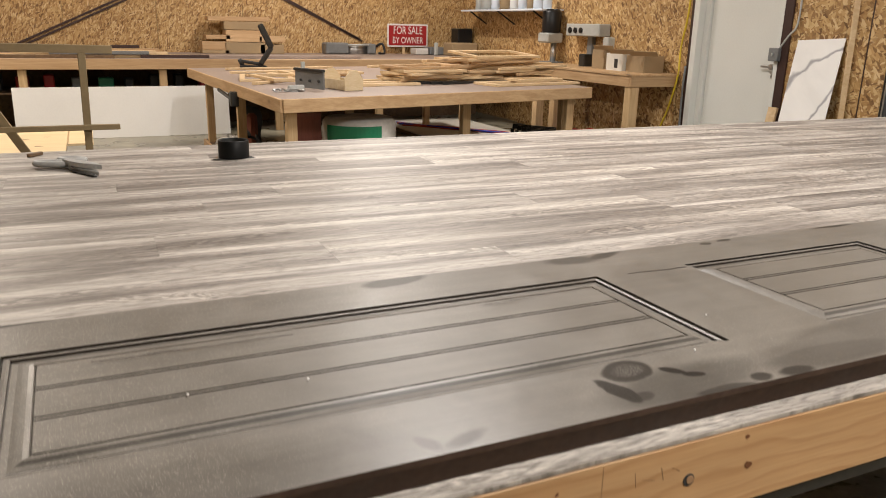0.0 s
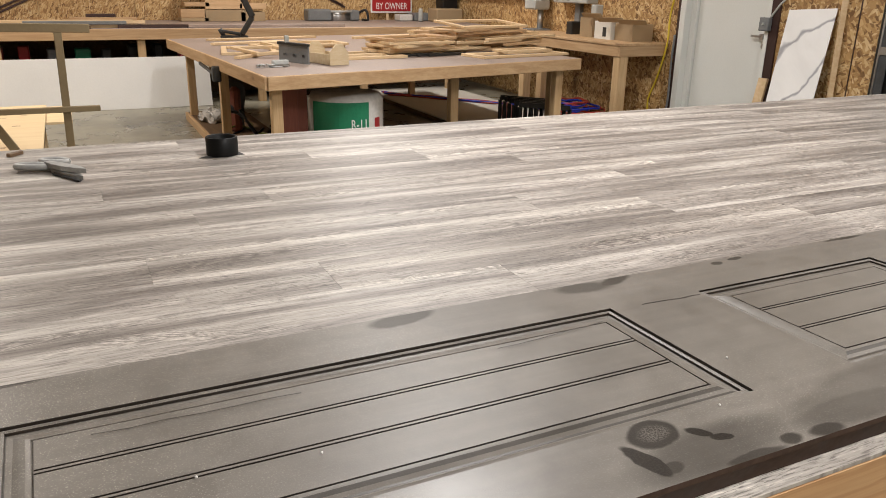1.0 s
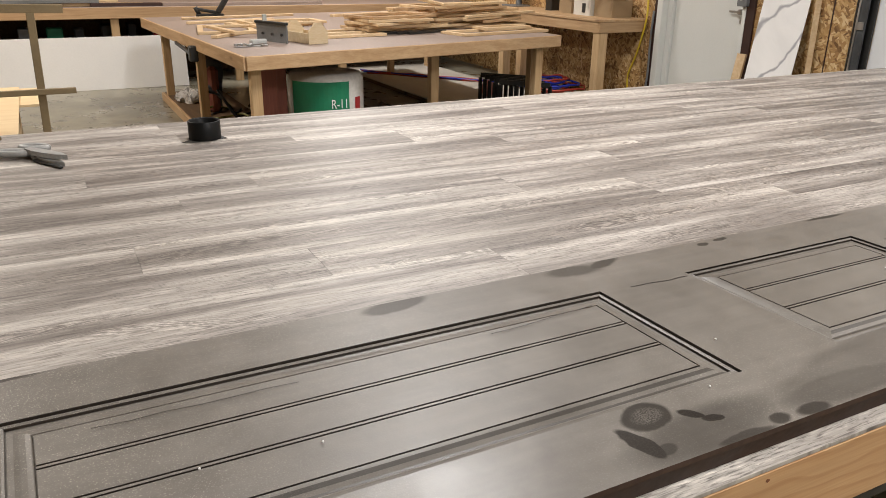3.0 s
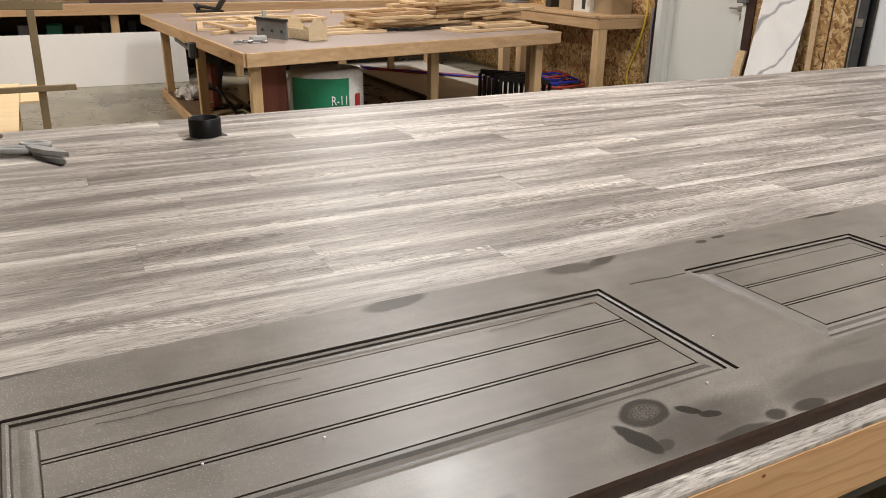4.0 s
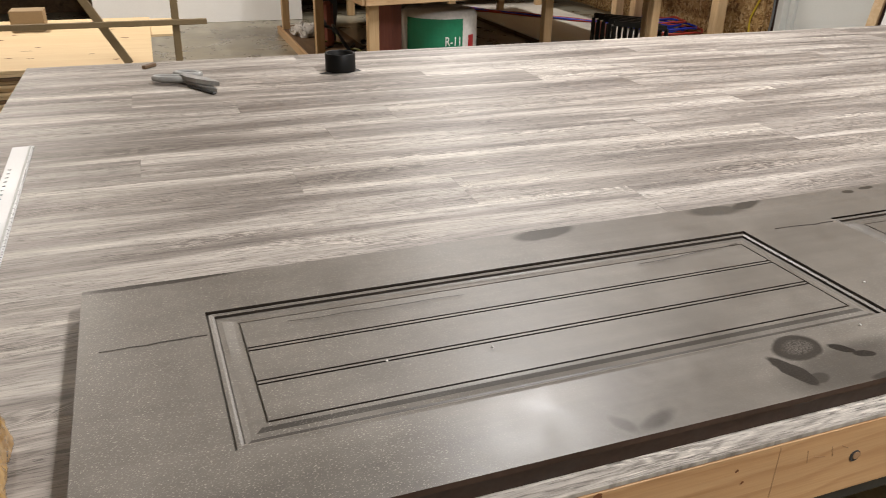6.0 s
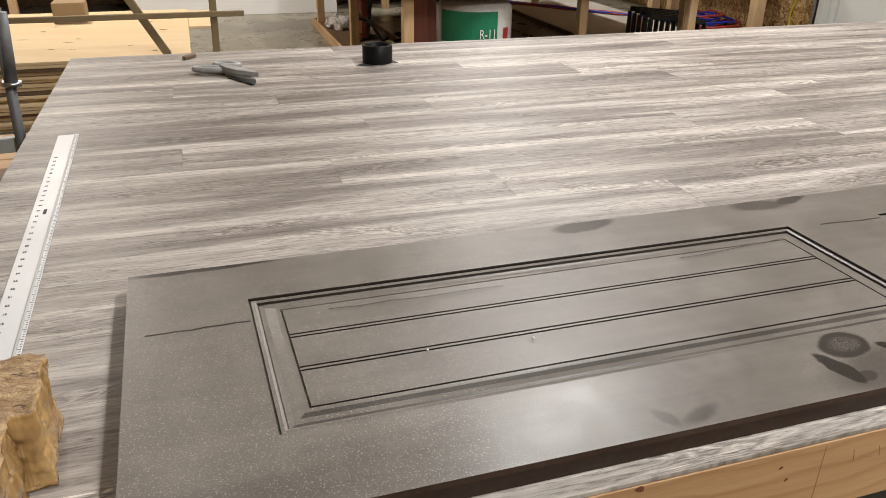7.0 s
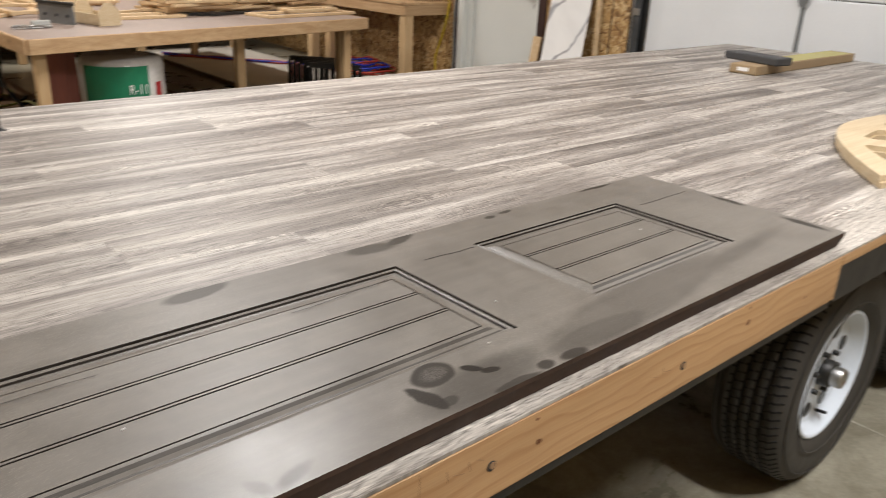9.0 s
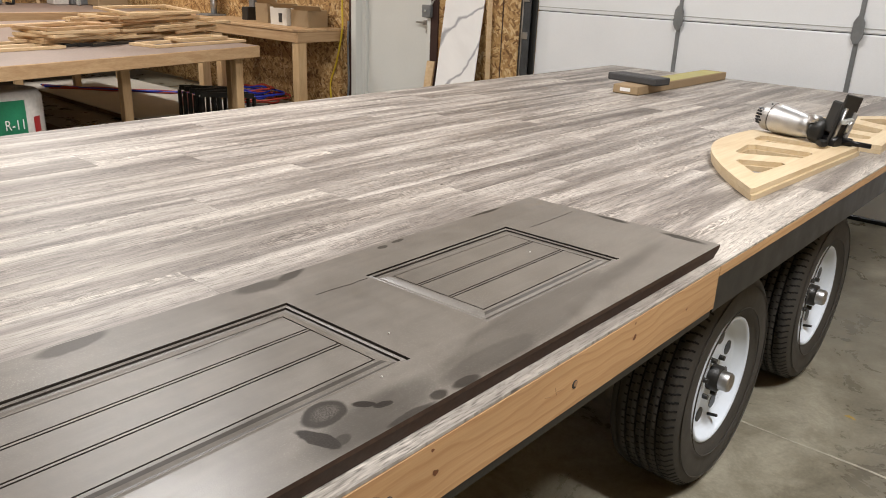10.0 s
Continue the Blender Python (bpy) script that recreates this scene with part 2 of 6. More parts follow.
def door_material(name, dust):
    """Dark brown satin paint under sanding dust, wiped thin in places, spotted and specked."""
    m, t, p, co = nodes(name)
    v = mapped(t, co, (1, 1, 1))
    a = noise_tex(t, v, 3.2, 5, 0.6, 0.4)
    f = noise_tex(t, v, 420, 2)
    g = noise_tex(t, v, 480, 2)
    cloud = noise_tex(t, v, 14, 6, 0.65, 0.3)
    s = noise_tex(t, mapped(t, co, (2.0, 30, 30)), 2.0, 4)
    # ragged coordinates for the marks
    warp = t.nodes.new("ShaderNodeTexNoise")
    warp.inputs["Scale"].default_value, warp.inputs["Detail"].default_value = 30.0, 4
    link(t, v, warp.inputs["Vector"])
    off = t.nodes.new("ShaderNodeVectorMath")
    off.operation = "MULTIPLY_ADD"
    off.inputs[1].default_value, off.inputs[2].default_value = (0.014, 0.011, 0), (-0.007, -0.0055, 0)
    link(t, warp.outputs["Color"], off.inputs[0])
    add = t.nodes.new("ShaderNodeVectorMath")
    link(t, v, add.inputs[0])
    link(t, off.outputs[0], add.inputs[1])
    mask = None
    for k in WIPES + SPOTS:
        one = blob(t, add.outputs[0], k[0] - 1.312, k[1] - 0.2925, *k[2:])
        mask = one if mask is None else mathn(t, "MAXIMUM", mask, one)
    ring = blob(t, add.outputs[0], 1.194 - 1.312, 0.110 - 0.2925, 0.022, 0.015, 0.2, 0.3, 0.45)
    mask = mathn(t, "SUBTRACT", mask, mathn(t, "MULTIPLY", ring, ramp(t, g, [(0.45, (0, 0, 0)), (0.55, (1, 1, 1))])))
    grainy = ramp(t, f, [(0.35, (0.9,) * 3), (0.65, (1.0,) * 3)])
    mask = mathn(t, "MULTIPLY", mask, grainy)
    d = mix(t, 0.5, ramp(t, a, [(0.3, (0.6 * dust,) * 3), (0.7, (1.0 * dust,) * 3)]), ramp(t, cloud, [(0.3, (0.55 * dust,) * 3), (0.7, (1.05 * dust,) * 3)]))
    d = mathn(t, "MULTIPLY", d, mathn(t, "SUBTRACT", 1.0, mask))
    col = mix(t, d, (0.013, 0.010, 0.008), (0.212, 0.192, 0.167))
    patch = ramp(t, noise_tex(t, v, 2.1, 4), [(0.42, (0.0,) * 3), (0.65, (0.5 * dust,) * 3)])
    patch = mathn(t, "MULTIPLY", patch, mathn(t, "SUBTRACT", 1.0, mask))
    col = mix(t, mathn(t, "MULTIPLY", ramp(t, f, [(0.57, (0, 0, 0)), (0.67, (1, 1, 1))]), patch), col, (0.36, 0.34, 0.30))
    # coarse sanding grit, thickest towards the door's head
    sep = t.nodes.new("ShaderNodeSeparateXYZ")
    link(t, v, sep.inputs[0])
    head = ramp(t, mathn(t, "ADD", mathn(t, "MULTIPLY", sep.outputs[0], -1.0), mathn(t, "MULTIPLY", a, 0.5)), [(0.70, (0.0,) * 3), (1.2, (1.0 * dust,) * 3)])
    col = mix(t, mathn(t, "MULTIPLY", ramp(t, g, [(0.59, (0, 0, 0)), (0.67, (1, 1, 1))]), mathn(t, "MULTIPLY", head, mathn(t, "SUBTRACT", 1.0, mask))), col, (0.36, 0.335, 0.285))
    col = mix(t, 0.25, col, ramp(t, s, [(0.3, (0.6,) * 3), (0.7, (1.1,) * 3)]), "MULTIPLY")
    link(t, col, p.inputs["Base Color"])
    # the closing rail is rubbed smooth along its middle
    rubbed = blob(t, v, 0.86 - 1.312, 0.075 - 0.2925, 0.34, 0.075, 0.0, 0.6, 0.14)
    rough = ramp(t, cloud, [(0.3, (0.33,) * 3), (0.7, (0.45,) * 3)])
    link(t, mathn(t, "MULTIPLY", rough, mathn(t, "SUBTRACT", 1.0, rubbed)), p.inputs["Roughness"])
    link(t, mathn(t, "MULTIPLY", mathn(t, "SUBTRACT", 1.0, mathn(t, "MULTIPLY", mask, 0.75)), 0.34), p.inputs["Specular IOR Level"])
    bump(t, p, f, 0.2, 0.0006)
    return m


def concrete_material():
    m, t, p, co = nodes("concrete")
    v = mapped(t, co, (1, 1, 1))
    a = noise_tex(t, v, 0.8, 7, 0.65, 0.8)
    b = noise_tex(t, v, 3.6, 7, 0.7, 0.5)
    f = noise_tex(t, v, 90, 3)
    col = mix(t, 0.5, ramp(t, a, [(0.38, (0.095, 0.083, 0.056)), (0.5, (0.205, 0.186, 0.135)), (0.62, (0.345, 0.322, 0.25))]),
              ramp(t, b, [(0.38, (0.09, 0.078, 0.053)), (0.5, (0.205, 0.186, 0.138)), (0.62, (0.36, 0.336, 0.265))]))
    col = mix(t, 0.35, col, ramp(t, f, [(0.3, (0.65,) * 3), (0.7, (1.2,) * 3)]), "MULTIPLY")
    link(t, col, p.inputs["Base Color"])
    link(t, ramp(t, b, [(0.3, (0.2,) * 3), (0.7, (0.45,) * 3)]), p.inputs["Roughness"])
    bump(t, p, f, 0.12, 0.001)
    return m


def pitted_material():
    """Weathered sawn timber, streaked, with dark worm pits and checks."""
    m, t, p, co = nodes("weathered_timber_face")
    v = mapped(t, co, (1, 1, 1), 7.0)
    a = noise_tex(t, mapped(t, co, (14, 40, 14), 7.0), 2.0, 6, 0.65, 0.6)
    b = noise_tex(t, v, 60, 5, 0.7)
    pit = noise_tex(t, mapped(t, co, (40, 75, 40), 7.0), 1.6, 3, 0.6, 0.4)
    col = ramp(t, a, [(0.3, (0.16, 0.09, 0.04)), (0.5, (0.34, 0.22, 0.11)), (0.68, (0.52, 0.38, 0.21))])
    col = mix(t, 0.5, col, ramp(t, b, [(0.3, (0.5, 0.48, 0.45)), (0.7, (1.25, 1.22, 1.18))]), "MULTIPLY")
    hole = ramp(t, pit, [(0.30, (1, 1, 1)), (0.37, (0, 0, 0))])
    col = mix(t, hole, col, (0.035, 0.018, 0.008))
    link(t, col, p.inputs["Base Color"])
    p.inputs["Roughness"].default_value = 0.42
    bump(t, p, mathn(t, "ADD", b, mathn(t, "MULTIPLY", pit, 1.5)), 0.9, 0.004)
    return m


def marble_material():
    m, t, p, co = nodes("marble_sheet")
    v = mapped(t, co, (1, 1, 1))
    n = noise_tex(t, v, 1.6, 6, 0.6, 1.5)
    w = t.nodes.new("ShaderNodeTexWave")
    w.bands_direction = "DIAGONAL"
    w.inputs["Scale"].default_value = 1.1
    w.inputs["Distortion"].default_value = 7.0
    w.inputs["Detail"].default_value = 4.0
    w.inputs["Detail Scale"].default_value = 1.2
    link(t, v, w.inputs["Vector"])
    vein = ramp(t, w.outputs["Fac"], [(0.0, (0.40, 0.40, 0.42)), (0.018, (0.66, 0.66, 0.67)), (0.05, (0.88, 0.875, 0.865)), (1, (0.88, 0.875, 0.865))])
    col = mix(t, 0.5, vein, mix(t, 1.0, vein, ramp(t, n, [(0.35, (0.85,) * 3), (0.6, (1, 1, 1))]), "MULTIPLY"))
    link(t, col, p.inputs["Base Color"])
    p.inputs["Roughness"].default_value = 0.25
    return m


def glow(name, c, power):
    m, t, p, co = nodes(name)
    p.inputs["Base Color"].default_value = (*c, 1)
    p.inputs["Emission Color"].default_value = (*c, 1)
    p.inputs["Emission Strength"].default_value = power
    return m


OSB = osb_material()
VINYL = vinyl_material()
DOOR_TOP = door_material("door_paint_dusty", 0.9)
DOOR_SIDE = plain("door_edge_brown", (0.062, 0.040, 0.030), 0.7, 0, 0.35, 9, 90, 0.2, 0.15)
# Shade painted in: near-side moulding slopes and left-side grooves.
DOOR_SLOPE_SHADE = door_material("door_slope_shade", 0.3)
# Shade painted into the groove walls, floors and bead lines.
DOOR_GROOVE_SHADE = plain("door_groove_shade", (0.026, 0.020, 0.016), 0.35, 0, 0.2)
STAIN = plain("wet_mark", (0.046, 0.039, 0.034), 0.4, 0, 0.3, 30, 200, 0.05)
CONCRETE = concrete_material()
MARBLE = marble_material()
PINE_X = wood("pine_along_x", (0.63, 0.435, 0.25), (0.43, 0.26, 0.125), 0)
PINE_Y = wood("pine_along_y", (0.63, 0.435, 0.25), (0.43, 0.26, 0.125), 1)
PINE_Z = wood("pine_along_z", (0.68, 0.49, 0.28), (0.48, 0.3, 0.14), 2)
RIM_WOOD = fir_material()
PENCIL = plain("pencil", (0.3, 0.18, 0.095), 0.6, 0, 0.2)
KNOT = plain("knot", (0.16, 0.06, 0.022), 0.6, 0, 0.35, 60, 300, 0.1)
PALE_X = wood("pale_pine", (0.8, 0.62, 0.39), (0.62, 0.42, 0.22), 0, 0.6, False)
BALTIC = wood("birch_ply", (0.70, 0.58, 0.39), (0.58, 0.43, 0.25), 0, 0.5, False)
PLY = wood("plywood_face", (0.80, 0.64, 0.40), (0.72, 0.54, 0.31), 0, 0.6, True, 0.5)
OLD_TOP = plain("worn_table_top", (0.30, 0.235, 0.2), 0.55, 0, 0.25, 2.5, 50)
DARKWOOD = wood("dark_weathered_wood", (0.2, 0.125, 0.065), (0.09, 0.05, 0.025), 1)
TAN_STEEL = plain("tan_bar", (0.235, 0.175, 0.095), 0.5, 0.0, 0.15)
REDWOOD = wood("red_board", (0.28, 0.085, 0.05), (0.17, 0.045, 0.03), 2, 0.6, False)
BLACK_STEEL = plain("black_steel", (0.018, 0.018, 0.017), 0.42, 0.0, 0.3, 8, 120, 0.15)
BLACK_PLASTIC = plain("black_plastic", (0.010, 0.010, 0.011), 0.34, 0, 0.2, 6, 60, 0.1, 0.35)
# Shade of the tread's grooves and cuts, painted as near-black rubber.
TREAD_SHADE = plain("tread_groove_shade", (0.006, 0.006, 0.006), 0.85, 0, 0.2, 12, 150, 0.1)
RUBBER = plain("tyre_rubber", (0.050, 0.046, 0.040), 0.66, 0, 0.3, 12, 150, 0.3)
WHITE_PAINT = plain("white_paint", (0.72, 0.79, 0.88), 0.32, 0, 0.05, 3, 80, 0.04)
DOOR_WHITE = plain("door_paint_white", (0.70, 0.71, 0.68), 0.4, 0, 0.05, 1.5, 60, 0.06)
GARAGE = plain("garage_panel_white", (0.79, 0.81, 0.83), 0.42, 0, 0.05, 1.2, 120, 0.15)
SHEET = plain("white_sheet", (0.76, 0.755, 0.735), 0.5, 0, 0.05, 1.5, 60, 0.05)
STEEL = plain("zinc_steel", (0.5, 0.5, 0.5), 0.38, 1.0, 0.2, 10, 120, 0.1)
SILVER = plain("silver_casting", (0.6, 0.6, 0.6), 0.42, 1.0, 0.15, 12, 200, 0.1)
GREY = plain("grey_steel", (0.20, 0.21, 0.215), 0.45, 0.3, 0.2)
LIGHTGREY = plain("pale_grey_paint", (0.42, 0.43, 0.41), 0.45, 0, 0.12)
RULER = plain("pale_aluminium", (0.6, 0.61, 0.62), 0.4, 0.0, 0.06, 8, 120, 0.05)
GREY_CASE = plain("charcoal_case", (0.05, 0.05, 0.052), 0.6, 0, 0.15)
CARD = plain("cardboard", (0.34, 0.245, 0.14), 0.8, 0, 0.15, 3, 90)
CARD_WHITE = plain("white_carton", (0.66, 0.64, 0.58), 0.7, 0, 0.08)
TAPE = plain("yellow_label", (0.42, 0.38, 0.13), 0.5, 0, 0.1)
GREEN = plain("green_label", (0.018, 0.21, 0.105), 0.4, 0, 0.15)
WRAP = plain("clear_wrap", (0.6, 0.58, 0.55), 0.2, 0, 0.18, 5, 40, 0.5)
RED = plain("red_paint", (0.36, 0.017, 0.02), 0.4, 0, 0.12)
WHITE = plain("white_print", (0.8, 0.79, 0.77), 0.5, 0, 0.04)
INK = plain("dark_print", (0.03, 0.03, 0.03), 0.6, 0, 0.1)
YELLOW = plain("yellow_cord", (0.62, 0.45, 0.03), 0.45, 0, 0.12)
BLUE = plain("blue_hose", (0.02, 0.04, 0.42), 0.4, 0, 0.15)
HOSE_RED = plain("red_hose", (0.42, 0.05, 0.03), 0.4, 0, 0.15)
PINK = plain("pink_foam", (0.6, 0.28, 0.24), 0.8, 0, 0.15)
BROWN_TRIM = plain("dark_brown_trim", (0.045, 0.022, 0.018), 0.5, 0, 0.25)
LACQUER = wood("lacquered_rough_timber", (0.55, 0.36, 0.15), (0.2, 0.10, 0.03), 2, 0.16, False, 3.0)
ROUGH_END = pitted_material()
CEILING = plain("ceiling_white", (0.66, 0.65, 0.62), 0.7, 0, 0.06, 1.0, 30)
SHOPWALL = plain("shop_wall", (0.45, 0.33, 0.18), 0.7, 0, 0.2, 1.0, 30)
DIFFUSER = glow("lamp_diffuser", (1.0, 0.97, 0.93), 6.0)
PLASTIC_GREY = plain("grey_plastic", (0.3, 0.29, 0.28), 0.45, 0, 0.2)

# ---- builders; all coordinates are the place's own ----
BASE = {}


def thing(name, base, label, category, group="", kind=""):
    ob = new(name)
    ob.empty_display_size = 0.05
    ob.location = base
    BASE[ob] = Vector(base)
    return tagged(ob, label, category, group, kind)


def mesh_of(name, bm, material):
    bmesh.ops.recalc_face_normals(bm, faces=bm.faces)
    me = bpy.data.meshes.new(name)
    bm.to_mesh(me)
    bm.free()
    for m in (material if isinstance(material, (list, tuple)) else [material]):
        me.materials.append(m)
    return me


def part(name, bm, material, parent, label=""):
    root = BASE[parent]
    bmesh.ops.translate(bm, verts=bm.verts, vec=-root)
    ob = new(name, mesh_of(name, bm, material))
    ob.parent = parent
    BASE[ob] = root
    return tagged(ob, label)


def single(name, bm, material, label, category, group="", kind=""):
    """A thing that is one mesh, its origin at the middle of its foot."""
    lo = [min(v.co[k] for v in bm.verts) for k in range(3)]
    hi = [max(v.co[k] for v in bm.verts) for k in range(3)]
    base = Vector(((lo[0] + hi[0]) / 2, (lo[1] + hi[1]) / 2, lo[2]))
    bmesh.ops.translate(bm, verts=bm.verts, vec=-base)
    ob = new(name, mesh_of(name, bm, material))
    ob.location = base
    BASE[ob] = base
    return tagged(ob, label, category, group, kind)


def box(x0, x1, y0, y1, z0, z1, bevel=0.003, bm=None, m=None):
    """A box with softened edges; m turns it."""
    b = bmesh.new()
    bmesh.ops.create_cube(b, size=1, matrix=pose((x0 + x1) / 2, (y0 + y1) / 2, (z0 + z1) / 2) @ Matrix.Diagonal((x1 - x0, y1 - y0, z1 - z0, 1)))
    if bevel:
        bmesh.ops.bevel(b, geom=b.edges[:], offset=min(bevel, 0.3 * min(x1 - x0, y1 - y0, z1 - z0)), segments=1, affect="EDGES")
    if m is not None:
        bmesh.ops.transform(b, matrix=m, verts=b.verts)
    return join(bm, b)


def join(bm, b):
    if bm is None:
        return b
    me = bpy.data.meshes.new("tmp")
    b.to_mesh(me)
    b.free()
    bm.from_mesh(me)
    bpy.data.meshes.remove(me)
    return bm


def bar(a, b, w, h, bevel=0.003, bm=None, up=(0, 0, 1)):
    """A straight bar of section w x h from a to b."""
    a, b = Vector(a), Vector(b)
    d = (b - a)
    x = d.normalized()
    z = Vector(up)
    z = (z - x * z.dot(x))
    z = z.normalized() if z.length > 1e-4 else Vector((1, 0, 0))
    y = z.cross(x)
    m = Matrix((x, y, z)).transposed().to_4x4()
    m.translation = (a + b) / 2
    L = d.length
    return box(-L / 2, L / 2, -w / 2, w / 2, -h / 2, h / 2, bevel, bm, m)


def rod(a, b, r, r2=None, seg=20, bm=None):
    a, b = Vector(a), Vector(b)
    q = Vector((0, 0, 1)).rotation_difference(b - a).to_matrix().to_4x4()
    q.translation = (a + b) / 2
    c = bmesh.new()
    bmesh.ops.create_cone(c, cap_ends=True, segments=seg, radius1=r, radius2=r if r2 is None else r2, depth=(b - a).length, matrix=q)
    for f in c.faces:
        f.smooth = len(f.verts) == 4
    return join(bm, c)


def lathe(profile, seg=48, m=None, bm=None, closed=False):
    """Turns (radius, height) pairs round z."""
    b = bmesh.new()
    rings = []
    for r, z in profile:
        rings.append([b.verts.new((r * math.cos(2 * math.pi * k / seg), r * math.sin(2 * math.pi * k / seg), z)) for k in range(seg)])
    pairs = list(zip(rings, rings[1:]))
    if closed:
        pairs.append((rings[-1], rings[0]))
    for r0, r1 in pairs:
        for k in range(seg):
            f = b.faces.new((r0[k], r0[(k + 1) % seg], r1[(k + 1) % seg], r1[k]))
            f.smooth = True
    if m is not None:
        bmesh.ops.transform(b, matrix=m, verts=b.verts)
    return join(bm, b)


def prism(points, z0, z1, holes=(), bm=None, m=None):
    """A flat outline with holes, given thickness."""
    b = bmesh.new()
    edges = []
    for loop in (points, *holes):
        vs = [b.verts.new((x, y, z0)) for x, y in loop]
        edges += [b.edges.new((vs[k], vs[(k + 1) % len(vs)])) for k in range(len(vs))]
    bmesh.ops.triangle_fill(b, use_beauty=True, use_dissolve=False, edges=edges)
    ext = bmesh.ops.extrude_face_region(b, geom=b.faces[:])
    bmesh.ops.translate(b, verts=[g for g in ext["geom"] if isinstance(g, bmesh.types.BMVert)], vec=(0, 0, z1 - z0))
    if m is not None:
        bmesh.ops.transform(b, matrix=m, verts=b.verts)
    return join(bm, b)


def tube(points, r, seg=8, bm=None):
    """A round cord through the points, smoothed."""
    pts = [Vector(p) for p in points]
    fine = []
    for k in range(len(pts) - 1):
        p0, p1, p2, p3 = pts[max(k - 1, 0)], pts[k], pts[k + 1], pts[min(k + 2, len(pts) - 1)]
        for s in range(5):
            u = s / 5
            fine.append(0.5 * ((2 * p1) + (p2 - p0) * u + (2 * p0 - 5 * p1 + 4 * p2 - p3) * u * u + (3 * p1 - p0 - 3 * p2 + p3) * u ** 3))
    fine.append(pts[-1])
    b = bmesh.new()
    rings = []
    for k, p in enumerate(fine):
        d = (fine[min(k + 1, len(fine) - 1)] - fine[max(k - 1, 0)]).normalized()
        s = d.cross(Vector((0, 0, 1)))
        s = s.normalized() if s.length > 1e-3 else Vector((1, 0, 0))
        u = s.cross(d)
        rings.append([b.verts.new(p + (s * math.cos(2 * math.pi * j / seg) + u * math.sin(2 * math.pi * j / seg)) * r) for j in range(seg)])
    for r0, r1 in zip(rings, rings[1:]):
        for j in range(seg):
            b.faces.new((r0[j], r0[(j + 1) % seg], r1[(j + 1) % seg], r1[j])).smooth = True
    b.faces.new(rings[0])
    b.faces.new(rings[-1])
    return join(bm, b)


def lettering(words, height, m, material, parent, name="lettering"):
    """Words of the built-in font as a mesh, centred, on the plane of m."""
    cu = bpy.data.curves.new(name, "FONT")
    cu.body, cu.size, cu.align_x, cu.align_y, cu.extrude = words, height, "CENTER", "CENTER", 0.0008
    tmp = bpy.data.objects.new(name, cu)
    scene.collection.objects.link(tmp)
    bpy.context.view_layer.update()
    me = bpy.data.meshes.new_from_object(tmp.evaluated_get(bpy.context.evaluated_depsgraph_get()))
    bpy.data.objects.remove(tmp)
    bm = bmesh.new()
    bm.from_mesh(me)
    bmesh.ops.transform(bm, matrix=m, verts=bm.verts)
    return part(name, bm, material, parent)


def blot(cx, cy, rx, ry, z, turn=0.0, rough=0.18, seed=0, inner=0.0, seg=28, bm=None, blunt=1.0):
    """An uneven flat mark."""
    rnd = random.Random(seed)
    ph = [rnd.uniform(0, 6.28) for _ in range(4)]
    b = bmesh.new()

    def at(k, s):
        a = 2 * math.pi * k / seg
        w = s * (1 + rough * (0.5 * math.sin(2 * a + ph[0]) + 0.35 * math.sin(3 * a + ph[1]) + 0.3 * math.sin(5 * a + ph[2]) + 0.2 * math.sin(9 * a + ph[3])))
        ca, sa = math.cos(a), math.sin(a)
        x, y = rx * w * math.copysign(abs(ca) ** blunt, ca), ry * w * math.copysign(abs(sa) ** blunt, sa)
        c, s2 = math.cos(turn), math.sin(turn)
        return (cx + x * c - y * s2, cy + x * s2 + y * c, z)
    out = [b.verts.new(at(k, 1)) for k in range(seg)]
    if inner:
        inn = [b.verts.new(at(k, inner)) for k in range(seg)]
        for k in range(seg):
            b.faces.new((out[k], out[(k + 1) % seg], inn[(k + 1) % seg], inn[k]))
    else:
        b.faces.new(out)
    return join(bm, b)

# ---- the shell of the shop ----
bm = box(WEST - 0.2, EAST + 0.4, SOUTH - 0.2, NORTH + 0.2, FLOOR - 0.15, FLOOR, 0)
floor = single("floor", bm, CONCRETE, "stained grey concrete shop floor with saw-cut joints", "floor", kind="structure")
bm = None
rnd = random.Random(8)
y, x = SOUTH, 3.242
while y < 4.6:   # broken, uneven filler
    y1, x1 = y + rnd.uniform(0.05, 0.16), 3.242 + rnd.uniform(-0.003, 0.003)
    bm = bar((x, y, FLOOR + 0.001), (x1, y1, FLOOR + 0.001), rnd.uniform(0.004, 0.012), 0.001, 0, bm)
    y, x = y1 + (rnd.uniform(0, 0.03) if rnd.random() < 0.2 else -0.002), x1
part("floor_joint", bm, plain("joint_filler", (0.4, 0.375, 0.31), 0.8, 0, 0.3, 30, 200), floor, "pale filled control joint")
bm = None
rnd = random.Random(5)
for k in range(16):
    bm = blot(3.2 + rnd.uniform(0, 1.9), -0.9 + rnd.uniform(0, 1.0), rnd.uniform(0.005, 0.016), rnd.uniform(0.004, 0.012), FLOOR + 0.001, rnd.uniform(0, 3), 0.6, k, bm=bm)
part("paint_spot", bm, plain("ochre_spot", (0.35, 0.24, 0.06), 0.7, 0, 0.4, 40, 200), floor, "dried ochre spots")
single("ceiling", box(WEST - 0.2, EAST + 0.2, SOUTH - 0.2, NORTH + 0.2, CEIL + 0.1, CEIL + 0.2, 0), CEILING, "plain white shop ceiling", "ceiling", kind="structure")
single("wall_west", box(WEST - 0.2, WEST, SOUTH, NORTH, FLOOR, CEIL + 0.1, 0), SHOPWALL, "plain wood-coloured shop wall", "wall", kind="structure")
